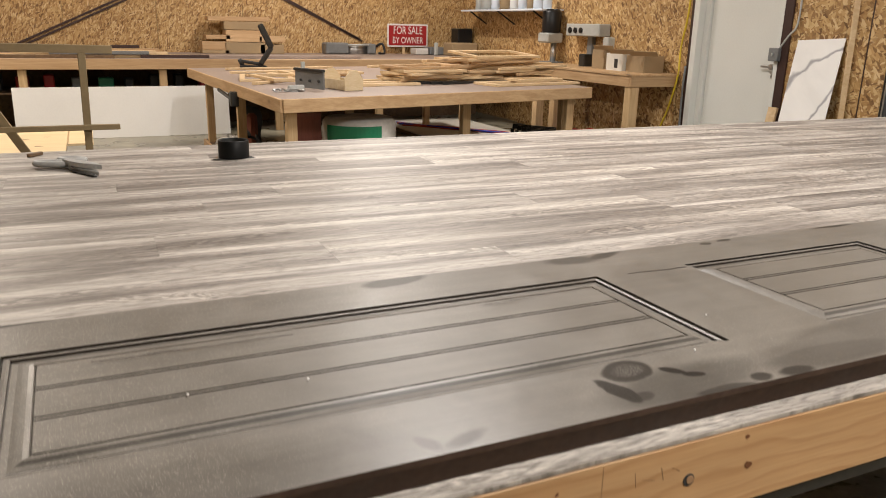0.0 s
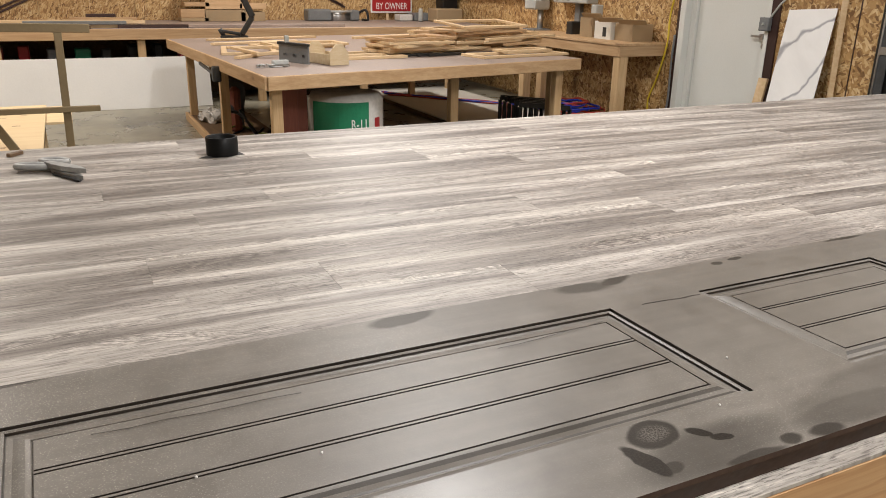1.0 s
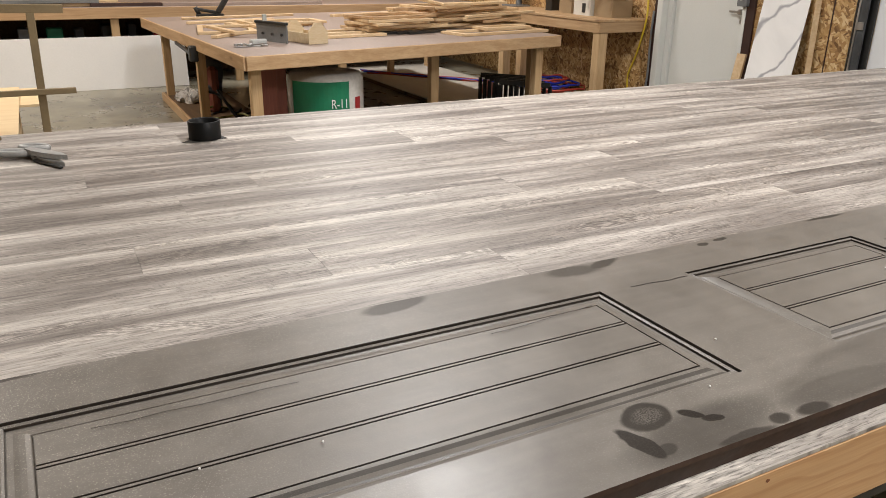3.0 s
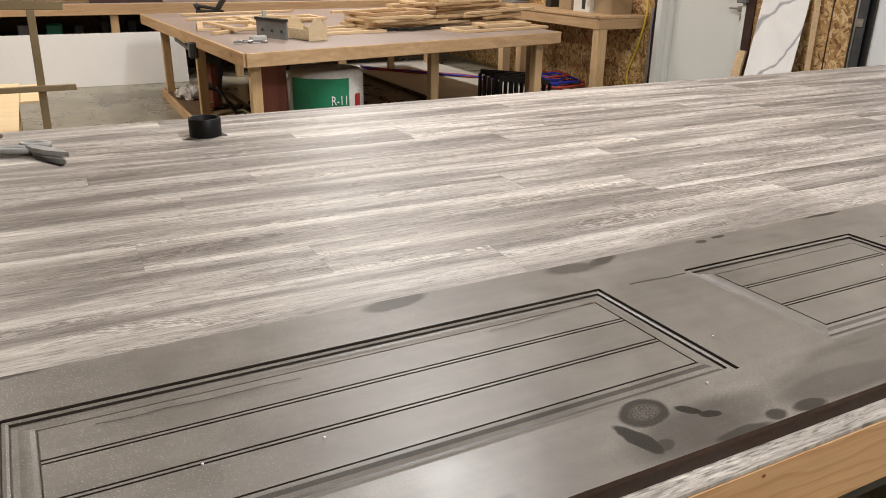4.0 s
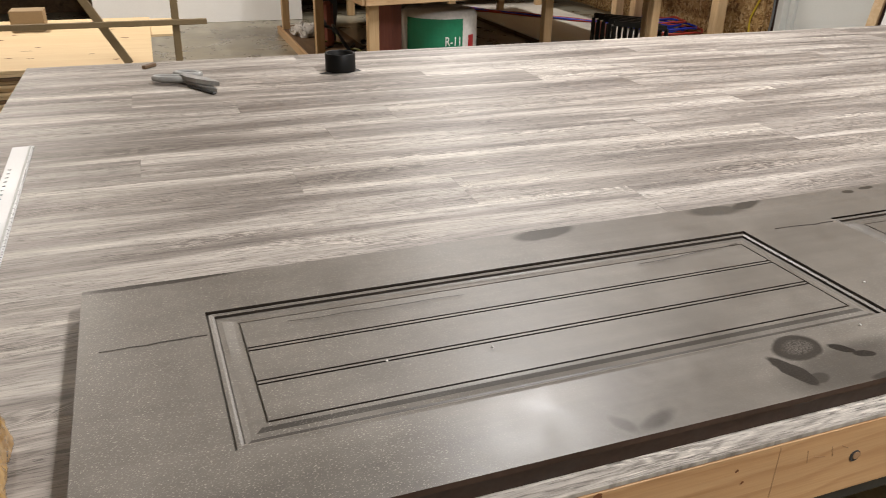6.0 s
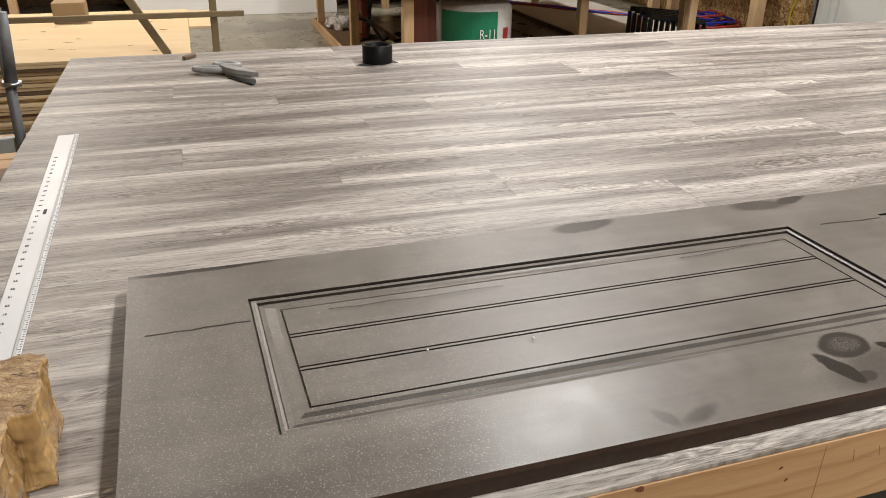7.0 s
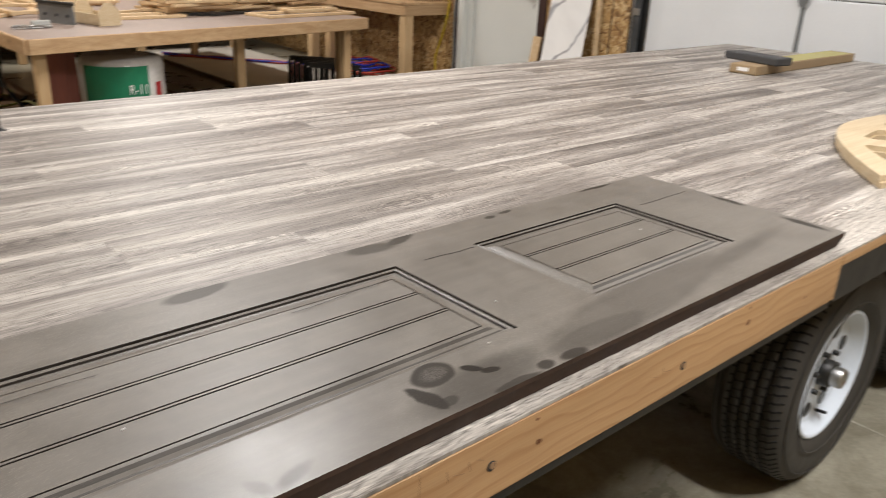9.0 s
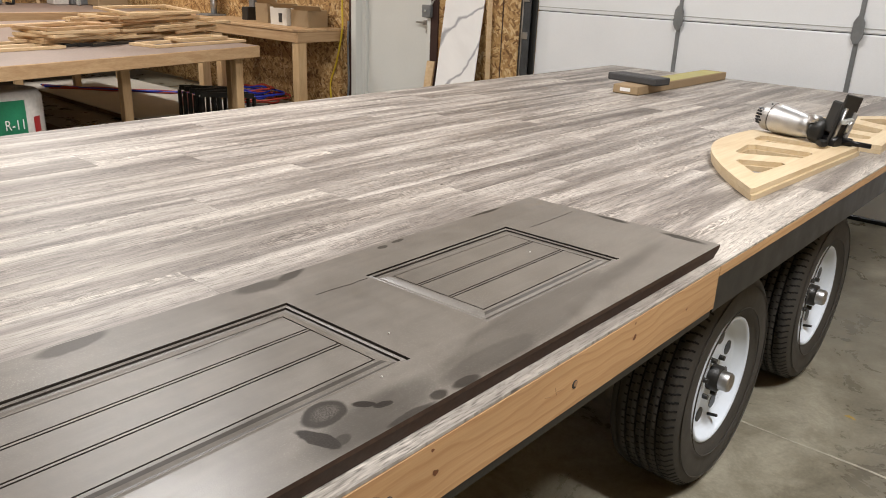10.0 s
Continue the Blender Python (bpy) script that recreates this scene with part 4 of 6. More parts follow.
# grey snips
sn = thing("snips", (0.52, 2.04, 0), "grey metal cutting snips lying on the deck", "hand tool")
def loop(cx, cy, rx, ry, turn, z, r):
    c, s = math.cos(turn), math.sin(turn)
    pts = [(cx + rx * math.cos(a) * c - ry * math.sin(a) * s, cy + rx * math.cos(a) * s + ry * math.sin(a) * c, z) for a in [2 * math.pi * k / 16 for k in range(17)]]
    return tube(pts, r)
SNIP_GREY = plain("snips_grey", (0.36, 0.36, 0.35), 0.38, 0, 0.25, 30, 120)
part("grip", loop(0.462, 2.085, 0.050, 0.017, -0.35, 0.016, 0.0105), SNIP_GREY, sn, "pale grey oval grip")
part("grip", loop(0.520, 2.128, 0.040, 0.019, -0.45, 0.018, 0.0105), SNIP_GREY, sn, "pale grey oval grip")
LEAF = [(0, -0.008), (0.03, -0.016), (0.07, -0.018), (0.11, -0.010), (0.135, 0.0), (0.11, 0.010), (0.07, 0.014), (0.03, 0.012), (0, 0.008)]
part("jaw", prism(LEAF, 0.014, 0.026, m=pose(0.500, 2.075, 0, 0, 0, -55) @ Matrix.Diagonal((1.35, 1.1, 1.2, 1))), SNIP_GREY, sn, "pale grey jaw")
part("jaw", prism(LEAF, 0.001, 0.0135, m=pose(0.515, 2.06, 0, 0, 0, -62) @ Matrix.Diagonal((1.25, 1.0, 1, 1))), SNIP_GREY, sn, "pale grey jaw")
part("blade", bar((0.515, 2.01, 0.006), (0.585, 1.89, 0.004), 0.012, 0.006, 0.002), BLACK_STEEL, sn, "dark blade")
part("pivot", rod((0.518, 2.03, 0.026), (0.518, 2.03, 0.031), 0.009), STEEL, sn, "steel pivot screw")
single("wood_chip", box(-0.03, 0.03, -0.008, 0.008, 0, 0.012, 0.002, m=pose(0.40, 2.345, 0.001, 0, 0, 50)), DARKWOOD, "small dark wood offcut", "offcut")
# white ruler
rl = thing("ruler", (0.11, 0.9, 0), "long white aluminium ruler with black graduations", "ruler")
a, b = Vector((0.100, 1.480, 0)), Vector((0.138, 0.16, 0))
dirr = (b - a).normalized()
ang = math.degrees(math.atan2(dirr.y, dirr.x))
mr = Matrix.Translation(a) @ pose(0, 0, 0, 0, 0, ang)
L = (b - a).length
part("blade", box(0, L, -0.024, 0.024, 0.0005, 0.003, 0.0008, m=mr), RULER, rl)
part("rib", box(0, L, 0.014, 0.018, 0.003, 0.0055, 0.001, m=mr), LIGHTGREY, rl)
bm = None
n = int(L / 0.0067)
for k in range(2, n):
    w = 0.004 if k % 4 else 0.0075
    bm = box(k * 0.0067, k * 0.0067 + 0.0009, 0.0235 - w * 0.75, 0.0235, 0.0030, 0.0034, 0, bm, mr)
part("graduation", bm, INK, rl)
for k in range(10, 47):
    xk = L - (k - 4) * 0.0272
    if 0.02 < xk < L - 0.02:
        lettering(str(k), 0.0065, mr @ Matrix.Translation((xk, -0.012, 0.0034)) @ pose(0, 0, 0, 0, 0, 90), GREY, rl, "numeral")
part("label", box(0.50, 0.525, -0.003, 0.003, 0.003, 0.0034, 0, m=mr), INK, rl, "dark printed bar")
# rough timber blocks
def rough_block(x0, x1, y0, y1, z1, seed, turn):
    b = bmesh.new()
    bmesh.ops.create_cube(b, size=1)
    bmesh.ops.subdivide_edges(b, edges=b.edges[:], cuts=26, use_grid_fill=True)
    for v in b.verts:
        p = Vector((v.co.x * (x1 - x0) + (x0 + x1) / 2, v.co.y * (y1 - y0) + (y0 + y1) / 2, (v.co.z + 0.5) * z1 + 0.0006))
        nz = noise.noise_vector(p * 24 + Vector((seed, 0, 0))) * 0.006 + noise.noise_vector(p * 75) * 0.004 + noise.noise_vector(p * 190) * 0.0016
        if v.co.z < -0.49:
            nz.z = 0
        v.co = p + nz
    bmesh.ops.transform(b, matrix=Matrix.Translation((x1, y1, 0)) @ pose(0, 0, 0, 0, 0, turn) @ Matrix.Translation((-x1, -y1, 0)), verts=b.verts)
    for f in b.faces:
        f.material_index = 1 if f.normal.z > 0.45 else 0
        f.smooth = True
    return b
single("timber_block", rough_block(0.02, 0.222, 0.17, 0.285, 0.098, 1, 4), [LACQUER, ROUGH_END], "rough sawn timber block with a weathered top and glossy sides", "timber block", "rough blocks")
single("timber_block", rough_block(-0.02, 0.208, -0.02, 0.165, 0.105, 2, 4), [LACQUER, ROUGH_END], "rough sawn timber block with a weathered top and glossy sides", "timber block", "rough blocks")
# long cardboard carton
ct = thing("long_carton", (5.3, 1.56, 0), "long flat brown cardboard carton with a yellow top label", "carton")
mc = Matrix.Translation((4.70, 1.49, 0)) @ pose(0, 0, 0, 0, 0, 0.5)
part("carton", box(0, 1.30, 0, 0.165, 0.001, 0.052, 0.003, m=mc), CARD, ct)
part("flap", box(-0.004, 0.0, 0.004, 0.16, 0.006, 0.05, 0.001, m=mc), CARD, ct)
part("end_label", box(-0.007, -0.004, 0.05, 0.115, 0.018, 0.038, 0, m=mc), WHITE, ct)
part("yellow_label", box(0.30, 1.25, 0.012, 0.15, 0.052, 0.0535, 0, m=mc), TAPE, ct, "yellow printed label")
single("black_case", box(-0.07, 0.07, -0.20, 0.16, 0.0, 0.042, 0.006, m=pose(4.90, 1.62, 0.0535, 0, 0, -10)), GREY_CASE, "flat black case lying across the carton", "case")
# wooden arch brackets
def arch(m, z0):
    out = [(1.03, -0.03), (1.03, 0.40), (0.88, 0.412), (0.77, 0.414), (0.66, 0.404), (0.55, 0.375), (0.437, 0.326), (0.33, 0.262), (0.22, 0.186), (0.11, 0.098), (0.03, 0.028), (0.0, 0.0), (0.02, -0.006)]
    arc = out[1:12]
    for _ in range(2):   # round the arc
        nxt = [arc[0]]
        for p, q in zip(arc, arc[1:]):
            nxt += [(0.75 * p[0] + 0.25 * q[0], 0.75 * p[1] + 0.25 * q[1]), (0.25 * p[0] + 0.75 * q[0], 0.25 * p[1] + 0.75 * q[1])]
        arc = nxt + [arc[-1]]
    out = out[:1] + arc + out[12:]
    slots = [[(0.215, 0.072), (0.235, 0.062), (0.44, 0.052), (0.455, 0.068), (0.38, 0.195), (0.355, 0.195)], [(0.60, 0.048), (0.71, 0.046), (0.73, 0.062), (0.70, 0.26), (0.675, 0.283), (0.51, 0.262), (0.49, 0.235)], [(0.84, 0.045), (0.91, 0.042), (0.93, 0.06), (0.93, 0.30), (0.905, 0.322), (0.815, 0.312), (0.80, 0.29)]]
    return prism(out, z0, z0 + 0.0175, slots, m=m)
ma = Matrix.Translation((2.945, 0.17, 0)) @ pose(0, 0, 0, 0, 0, -1.0)
LAB = "pale plywood arch bracket with cut-out slots lying flat"
single("arch_bracket", arch(ma @ Matrix.Translation((-0.006, -0.006, 0)), 0.001), BALTIC, LAB, "bracket", "arch brackets")
single("arch_bracket", arch(ma @ Matrix.Translation((0.006, 0.004, 0)), 0.019), BALTIC, LAB, "bracket", "arch brackets")
for z in (0.001, 0.019):
    single("arch_bracket", arch(Matrix.Translation((5.10, 0.13, 0)) @ pose(0, 0, 0, 0, 0, 2) @ Matrix.Diagonal((-1, 1, 1, 1)), z), BALTIC, LAB, "bracket", "arch brackets")
# router lying on the brackets
CAP_GREY = plain("satin_grey_cap", (0.42, 0.41, 0.40), 0.4, 0.6, 0.12, 12, 150, 0.08)
TZ = 0.037
pt = thing("power_tool", (4.0, 0.38, TZ), "silver and black corded router tool lying on its side", "power tool")
A, B = Vector((3.995, 0.49, TZ + 0.066)), Vector((3.93, 0.29, TZ + 0.050))
dv = (B - A).normalized()
mt = Vector((0, 0, 1)).rotation_difference(dv).to_matrix().to_4x4()
mt.translation = A
Lb = (B - A).length
part("motor_body", lathe([(0.061, 0.022), (0.063, 0.028), (0.063, 0.05), (0.058, 0.10), (0.050, 0.16), (0.041, Lb), (0.0, Lb)], 40, mt), SILVER, pt, "silver motor housing")
part("seam_ring", lathe([(0.0, 0.0195), (0.0605, 0.0195), (0.0605, 0.0225), (0.0, 0.0225)], 40, mt), BLACK_PLASTIC, pt, "dark seam")
cap = part("motor_cap", lathe([(0.0, -0.034), (0.046, -0.034), (0.054, -0.030), (0.060, -0.018), (0.062, 0.0), (0.062, 0.019)], 40, mt), CAP_GREY, pt, "satin grey end cap with dark slots")
side = mt.to_3x3().inverted() @ Vector((-0.9, -0.3, 0.32))
a0 = math.degrees(math.atan2(side.y, side.x))
for k in range(6):
    part("vent_slot", box(0.044, 0.0628, -0.0042, 0.0042, -0.0352, -0.006 - 0.006 * (k % 2), 0.0015, m=mt @ pose(0, 0, 0, 0, 0, a0 + 22 + (k - 2.5) * 12)), BLACK_PLASTIC, cap)
part("cap_screw", box(0.058, 0.0635, -0.004, 0.004, 0.004, 0.012, 0.001, m=mt @ pose(0, 0, 0, 0, 0, a0 - 40)), BLACK_PLASTIC, cap)
part("collar", lathe([(0.05, Lb), (0.052, Lb + 0.04), (0.03, Lb + 0.05), (0.0, Lb + 0.05)], 24, mt), BLACK_STEEL, pt)
E2 = B + dv * 0.05
part("bracket_arm", bar(E2 + Vector((-0.03, 0.02, -0.040)), E2 + Vector((0.08, -0.07, -0.035)), 0.07, 0.03, 0.006), BLACK_STEEL, pt)
UPV = Vector((0.022, -0.032, 0.175))
f0 = E2 + Vector((0.01, -0.035, -0.045))
part("base_plate", bar(f0, f0 + UPV * 1.12, 0.11, 0.010, 0.003, up=dv), BLACK_STEEL, pt, "black tilted base")
part("base_block", bar(f0 + Vector((0, 0.03, 0)) + UPV * 0.25, f0 + Vector((0, 0.03, 0)) + UPV * 0.95, 0.075, 0.05, 0.006, up=dv), BLACK_STEEL, pt)
part("side_plate", bar(f0 + Vector((0.045, 0.0, 0)) + UPV * 0.15, f0 + Vector((0.045, 0.0, 0)) + UPV * 0.75, 0.02, 0.06, 0.004, up=dv), PLASTIC_GREY, pt, "grey side plate")
part("depth_stop", bar(f0 + Vector((-0.02, 0.05, 0)) + UPV * 0.5, f0 + Vector((-0.02, 0.05, 0)) + UPV * 0.8, 0.02, 0.016, 0.003, up=dv), LIGHTGREY, pt, "pale depth stop")
part("slide_rod", rod(f0 + Vector((-0.035, 0.0, 0.01)), f0 + Vector((-0.035, 0.0, 0.01)) + UPV * 0.8, 0.007), STEEL, pt)
part("slide_rod", rod(f0 + Vector((0.035, -0.01, 0.01)), f0 + Vector((0.035, -0.01, 0.01)) + UPV * 0.8, 0.007), STEEL, pt)
part("cross_bar", bar(f0 + UPV * 0.55 + Vector((-0.05, -0.01, 0)), f0 + UPV * 0.55 + Vector((0.05, -0.02, 0)), 0.02, 0.02, 0.004), LIGHTGREY, pt)
part("knob", rod(E2 + Vector((0.02, -0.06, -0.03)), E2 + Vector((0.06, -0.16, -0.04)), 0.010), BLACK_PLASTIC, pt)
part("knob", rod(E2 + Vector((0.0, 0.03, 0.045)), E2 + Vector((-0.03, 0.06, 0.05)), 0.018), SILVER, pt)
part("clamp_screw", rod(f0 + Vector((0.0, -0.03, 0.05)), f0 + Vector((0.0, -0.05, 0.1)), 0.008), STEEL, pt)
part("collet_guard", rod(E2 + Vector((0, 0, -0.03)), E2 + dv * 0.06 + Vector((0, 0, -0.03)), 0.024), BLACK_PLASTIC, pt)

# ---- the large work table behind the trailer ----
TT = -0.07
wt = thing("work_table", (3.3, 7.0, FLOOR), "large pine work table with a worn brown top", "table")
NL, NR, FR, FL = (1.845, 4.912), (4.934, 5.52), (4.85, 9.2), (1.649, 8.743)
part("tabletop", prism([NL, NR, FR, FL], TT - 0.02, TT), OLD_TOP, wt, "worn brown tabletop")
def apron(a, b, name, mat):
    part(name, bar((a[0], a[1], TT - 0.051), (b[0], b[1], TT - 0.051), 0.04, 0.1, 0.004), mat, wt)
apron(NL, NR, "apron", PINE_X); apron(NL, FL, "apron", PINE_Y); apron(NR, FR, "apron", PINE_Y); apron(FL, FR, "apron", PINE_X)
def leg(x, y, mat=PINE_Z, w=0.078, top=TT - 0.102, parent=None):
    part("leg", box(x - w / 2, x + w / 2, y - w / 2, y + w / 2, FLOOR + 0.001, top, 0.004), mat, parent or wt)
for x, y in ((1.93, 5.03), (1.85, 6.63), (1.79, 8.2), (3.66, 5.62), (4.76, 5.62), (4.82, 5.80), (3.2, 7.6), (4.75, 9.05)):
    leg(x, y)
part("floor_shelf", box(1.75, 2.35, 5.9, 8.4, FLOOR + 0.06, FLOOR + 0.085, 0.003), DARKWOOD, wt, "low plywood shelf")
part("shelf_edge", box(1.72, 1.75, 5.9, 8.4, FLOOR + 0.002, FLOOR + 0.085, 0.003), PINE_Y, wt)
for k in range(5):
    single("lumber_board", box(3.0 + 0.12 * k, 3.11 + 0.12 * k, 5.5, 8.2, FLOOR + 0.001 + 0.04 * (k % 2), FLOOR + 0.038 + 0.04 * (k % 2), 0.003, m=pose(0, 0, 0)), DARKWOOD, "dark weathered board stored under the table", "board", "boards under the table")
# insulation roll
ins = thing("insulation_roll", (2.60, 5.45, FLOOR), "plastic-wrapped insulation roll with a green printed label", "insulation")
part("roll", lathe([(0.0, 0.0), (0.29, 0.0), (0.305, 0.03), (0.307, 0.3), (0.305, 0.6), (0.28, 0.64), (0.0, 0.645)], 40, pose(2.60, 5.45, FLOOR + 0.001)), WRAP, ins, "white wrapped roll")
def curved(r, a0, a1, z0, z1, cx, cy, n=14):
    b = bmesh.new()
    prev = None
    for k in range(n + 1):
        a = math.radians(a0 + (a1 - a0) * k / n)
        c = [b.verts.new((cx + rr * math.cos(a), cy + rr * math.sin(a), z)) for rr, z in ((r, z0), (r, z1), (r - 0.003, z1), (r - 0.003, z0))]
        if prev:
            for j in range(4):
                b.faces.new((prev[j], prev[(j + 1) % 4], c[(j + 1) % 4], c[j]))
        prev = c
    return b
part("label", curved(0.3105, 196, 287, FLOOR + 0.1, FLOOR + 0.60, 2.60, 5.45), GREEN, ins, "green printed label")
part("red_mark", curved(0.3105, 299, 311, FLOOR + 0.36, FLOOR + 0.47, 2.60, 5.45), RED, ins, "small red printed mark")
AR = math.radians(271)
lettering("R-11", 0.088, Matrix.Translation((2.60 + 0.318 * math.cos(AR), 5.45 + 0.318 * math.sin(AR), FLOOR + 0.43)) @ pose(0, 0, 0, 90, 0, 1) @ Matrix.Diagonal((0.85, 1.15, 1, 1)), WHITE, ins)
part("bar_print", curved(0.3125, 264, 279, FLOOR + 0.335, FLOOR + 0.36, 2.60, 5.45), WHITE, ins)
single("red_board", box(1.99, 2.17, 5.32, 5.36, FLOOR + 0.001, TT - 0.15, 0.004), REDWOOD, "reddish-brown board standing on end under the table", "board")
single("red_board", box(2.18, 2.26, 5.38, 5.42, FLOOR + 0.001, TT - 0.15, 0.004), REDWOOD, "narrow reddish-brown board standing on end under the table", "board")

# things on the table
# plywood tote with gabled ends
tb = thing("tool_tote", (2.56, 5.66, TT), "small pale plywood tote with a gabled end", "tote")
def gable(x, y):
    return prism([(-0.12, 0), (0.12, 0), (0.12, 0.13), (0.04, 0.22), (-0.04, 0.22), (-0.12, 0.13)], -0.009, 0.009, m=Matrix.Translation((x, y, TT + 0.002)) @ pose(0, 0, 0, 90, 0, 15))
part("end_board", gable(2.58, 5.46), BALTIC, tb); part("end_board", gable(2.46, 5.92), BALTIC, tb)
part("side_board", bar((2.47, 5.44, TT + 0.06), (2.35, 5.9, TT + 0.06), 0.012, 0.11), BALTIC, tb)
part("side_board", bar((2.69, 5.5, TT + 0.06), (2.57, 5.96, TT + 0.06), 0.012, 0.11), BALTIC, tb)
part("floor_board", bar((2.58, 5.48, TT + 0.01), (2.46, 5.9, TT + 0.01), 0.21, 0.012), BALTIC, tb)
# metal dovetail jig
jg = thing("dovetail_jig", (2.26, 5.72, TT), "grey metal clamping jig with a black top edge", "jig")
part("plate", bar((2.36, 5.5, TT + 0.1), (2.17, 5.95, TT + 0.1), 0.018, 0.18, 0.003), GREY, jg, "grey steel plate")
part("clamp_bar", bar((2.355, 5.495, TT + 0.2), (2.165, 5.955, TT + 0.2), 0.05, 0.03, 0.006), BLACK_STEEL, jg)
part("upright", box(2.2, 2.24, 5.8, 5.84, TT + 0.2, TT + 0.28, 0.004), LIGHTGREY, jg)
for k in range(3):
    part("hole", rod((2.32 - 0.06 * k, 5.56 + 0.14 * k, TT + 0.09), (2.31 - 0.06 * k, 5.556 + 0.14 * k, TT + 0.09), 0.014, None, 12), INK, jg)
part("side_arm", bar((2.17, 5.62, TT + 0.03), (2.0, 5.58, TT + 0.03), 0.06, 0.05, 0.01), LIGHTGREY, jg)
for o in (tb, jg):
    s = 0.74 if o is tb else 0.78
    for ch in o.children_recursive:
        ch.data.transform(Matrix.Diagonal((s, s, s, 1)))
single("screw_tray", blot(2.02, 5.52, 0.1, 0.07, TT + 0.004, 0.4, 0.5, 44), STEEL, "little heap of loose steel fittings", "fittings")
for k in range(8):
    r2 = random.Random(60 + k)
    x, y = 2.02 + r2.uniform(-0.1, 0.1), 5.52 + r2.uniform(-0.07, 0.09)
    single("loose_fitting", rod((x, y, TT + 0.012), (x + r2.uniform(-0.05, 0.05), y + r2.uniform(-0.05, 0.05), TT + 0.016), 0.008, None, 8), STEEL, "loose steel fitting on the table", "fitting", "loose fittings")
# black bench clamp
cl = thing("stand_clamp", (2.35, 8.55, TT), "black stapler-like hand press with a raised handle", "tool")
part("foot", bar((2.20, 8.6, TT + 0.022), (2.5, 8.55, TT + 0.022), 0.09, 0.04, 0.010), BLACK_STEEL, cl)
part("handle", bar((2.43, 8.55, TT + 0.05), (2.56, 8.52, TT + 0.25), 0.06, 0.06, 0.014), BLACK_STEEL, cl)
part("handle_tip", bar((2.56, 8.52, TT + 0.24), (2.44, 8.54, TT + 0.5), 0.06, 0.07, 0.014), BLACK_STEEL, cl)
part("post", rod((2.24, 8.6, TT + 0.03), (2.20, 8.6, TT + 0.11), 0.025), BLACK_STEEL, cl)
part("jaw_arm", bar((2.22, 8.59, TT + 0.09), (2.45, 8.55, TT + 0.05), 0.04, 0.035, 0.008), BLACK_STEEL, cl)
# cabinet face frames and sticks in heaps
def face_frame(cx, cy, w, d, z, turn, tilt=0, label="bare pine cabinet face frame lying in a heap", mat=PALE_X):
    f = thing("face_frame", (cx, cy, z), label, "face frame", "face frames")
    m = Matrix.Translation((cx, cy, z)) @ pose(0, 0, 0, tilt, 0, turn)
    s, hh = 0.05, 0.024
    part("rail", box(-w / 2, w / 2, -d / 2, -d / 2 + s, 0, hh, 0.002, m=m), mat, f)
    part("rail", box(-w / 2, w / 2, d / 2 - s, d / 2, 0, hh, 0.002, m=m), mat, f)
    part("stile", box(-w / 2, -w / 2 + s, -d / 2 + s, d / 2 - s, 0, hh, 0.002, m=m), mat, f)
    part("stile", box(w / 2 - s, w / 2, -d / 2 + s, d / 2 - s, 0, hh, 0.002, m=m), mat, f)
    return f
HEAP = [(4.48, 5.93, 1.05, 0.36, 0.0, 10), (4.62, 6.05, 0.55, 0.25, 0.026, 9), (2.75, 7.4, 0.85, 0.5, 0.0, 12), (2.8, 7.3, 0.8, 0.4, 0.026, 5), (2.15, 6.9, 0.5, 0.75, 0.0, -10), (2.25, 6.6, 0.45, 0.7, 0.026, 8), (2.95, 6.05, 0.8, 0.3, 0.0, 8)]
rnd = random.Random(8)
for k in range(6):
    HEAP.append((3.55 + rnd.uniform(-0.06, 0.06), 6.35 + rnd.uniform(-0.05, 0.05), rnd.uniform(0.6, 0.85), rnd.uniform(0.4, 0.55), 0.027 * k, rnd.uniform(2, 22)))
for k in range(9):
    HEAP.append((4.52 + rnd.uniform(-0.12, 0.12) - 0.012 * k, 6.75 + rnd.uniform(-0.06, 0.06), rnd.uniform(0.95, 1.4) - 0.03 * k, rnd.uniform(0.45, 0.65), 0.0275 * k, rnd.uniform(2, 20)))
for cx, cy, w, dd, z, turn in HEAP:
    tip = 5.0 if z > 0.20 else 0
    face_frame(cx, cy, w, dd, TT + 0.001 + z + dd / 2 * math.sin(math.radians(tip)), turn, tip, mat=PINE_X if w > 0.75 and (z * 1000) % 2 > 0.9 else PALE_X)
for k in range(30):
    cx, cy = rnd.uniform(3.5, 4.9), rnd.uniform(6.3, 7.0)
    z = TT + 0.012 + 0.0275 * rnd.randint(0, 7 if cx > 4 else 4)
    a = math.radians(rnd.choice([8, 12, 20, 16, 5]))
    Lk = rnd.uniform(0.5, 1.1)
    single("pine_stick", bar((cx - Lk / 2 * math.cos(a), cy - Lk / 2 * math.sin(a), z), (cx + Lk / 2 * math.cos(a), cy + Lk / 2 * math.sin(a), z + rnd.uniform(-0.004, 0.02)), 0.05, 0.024, 0.002), PALE_X if k % 3 else PINE_X, "bare pine stick in the heap of frames", "stick", "pine sticks")
for ax, ay, bx, by in ((2.0, 8.3, 3.3, 8.6), (1.95, 7.7, 2.9, 8.0), (2.7, 6.3, 3.5, 6.6), (1.9, 6.2, 2.6, 6.9)):
    single("pine_stick", bar((ax, ay, TT + 0.014), (bx, by, TT + 0.014), 0.06, 0.024, 0.002), PALE_X, "bare pine stick lying on the table", "stick", "pine sticks")
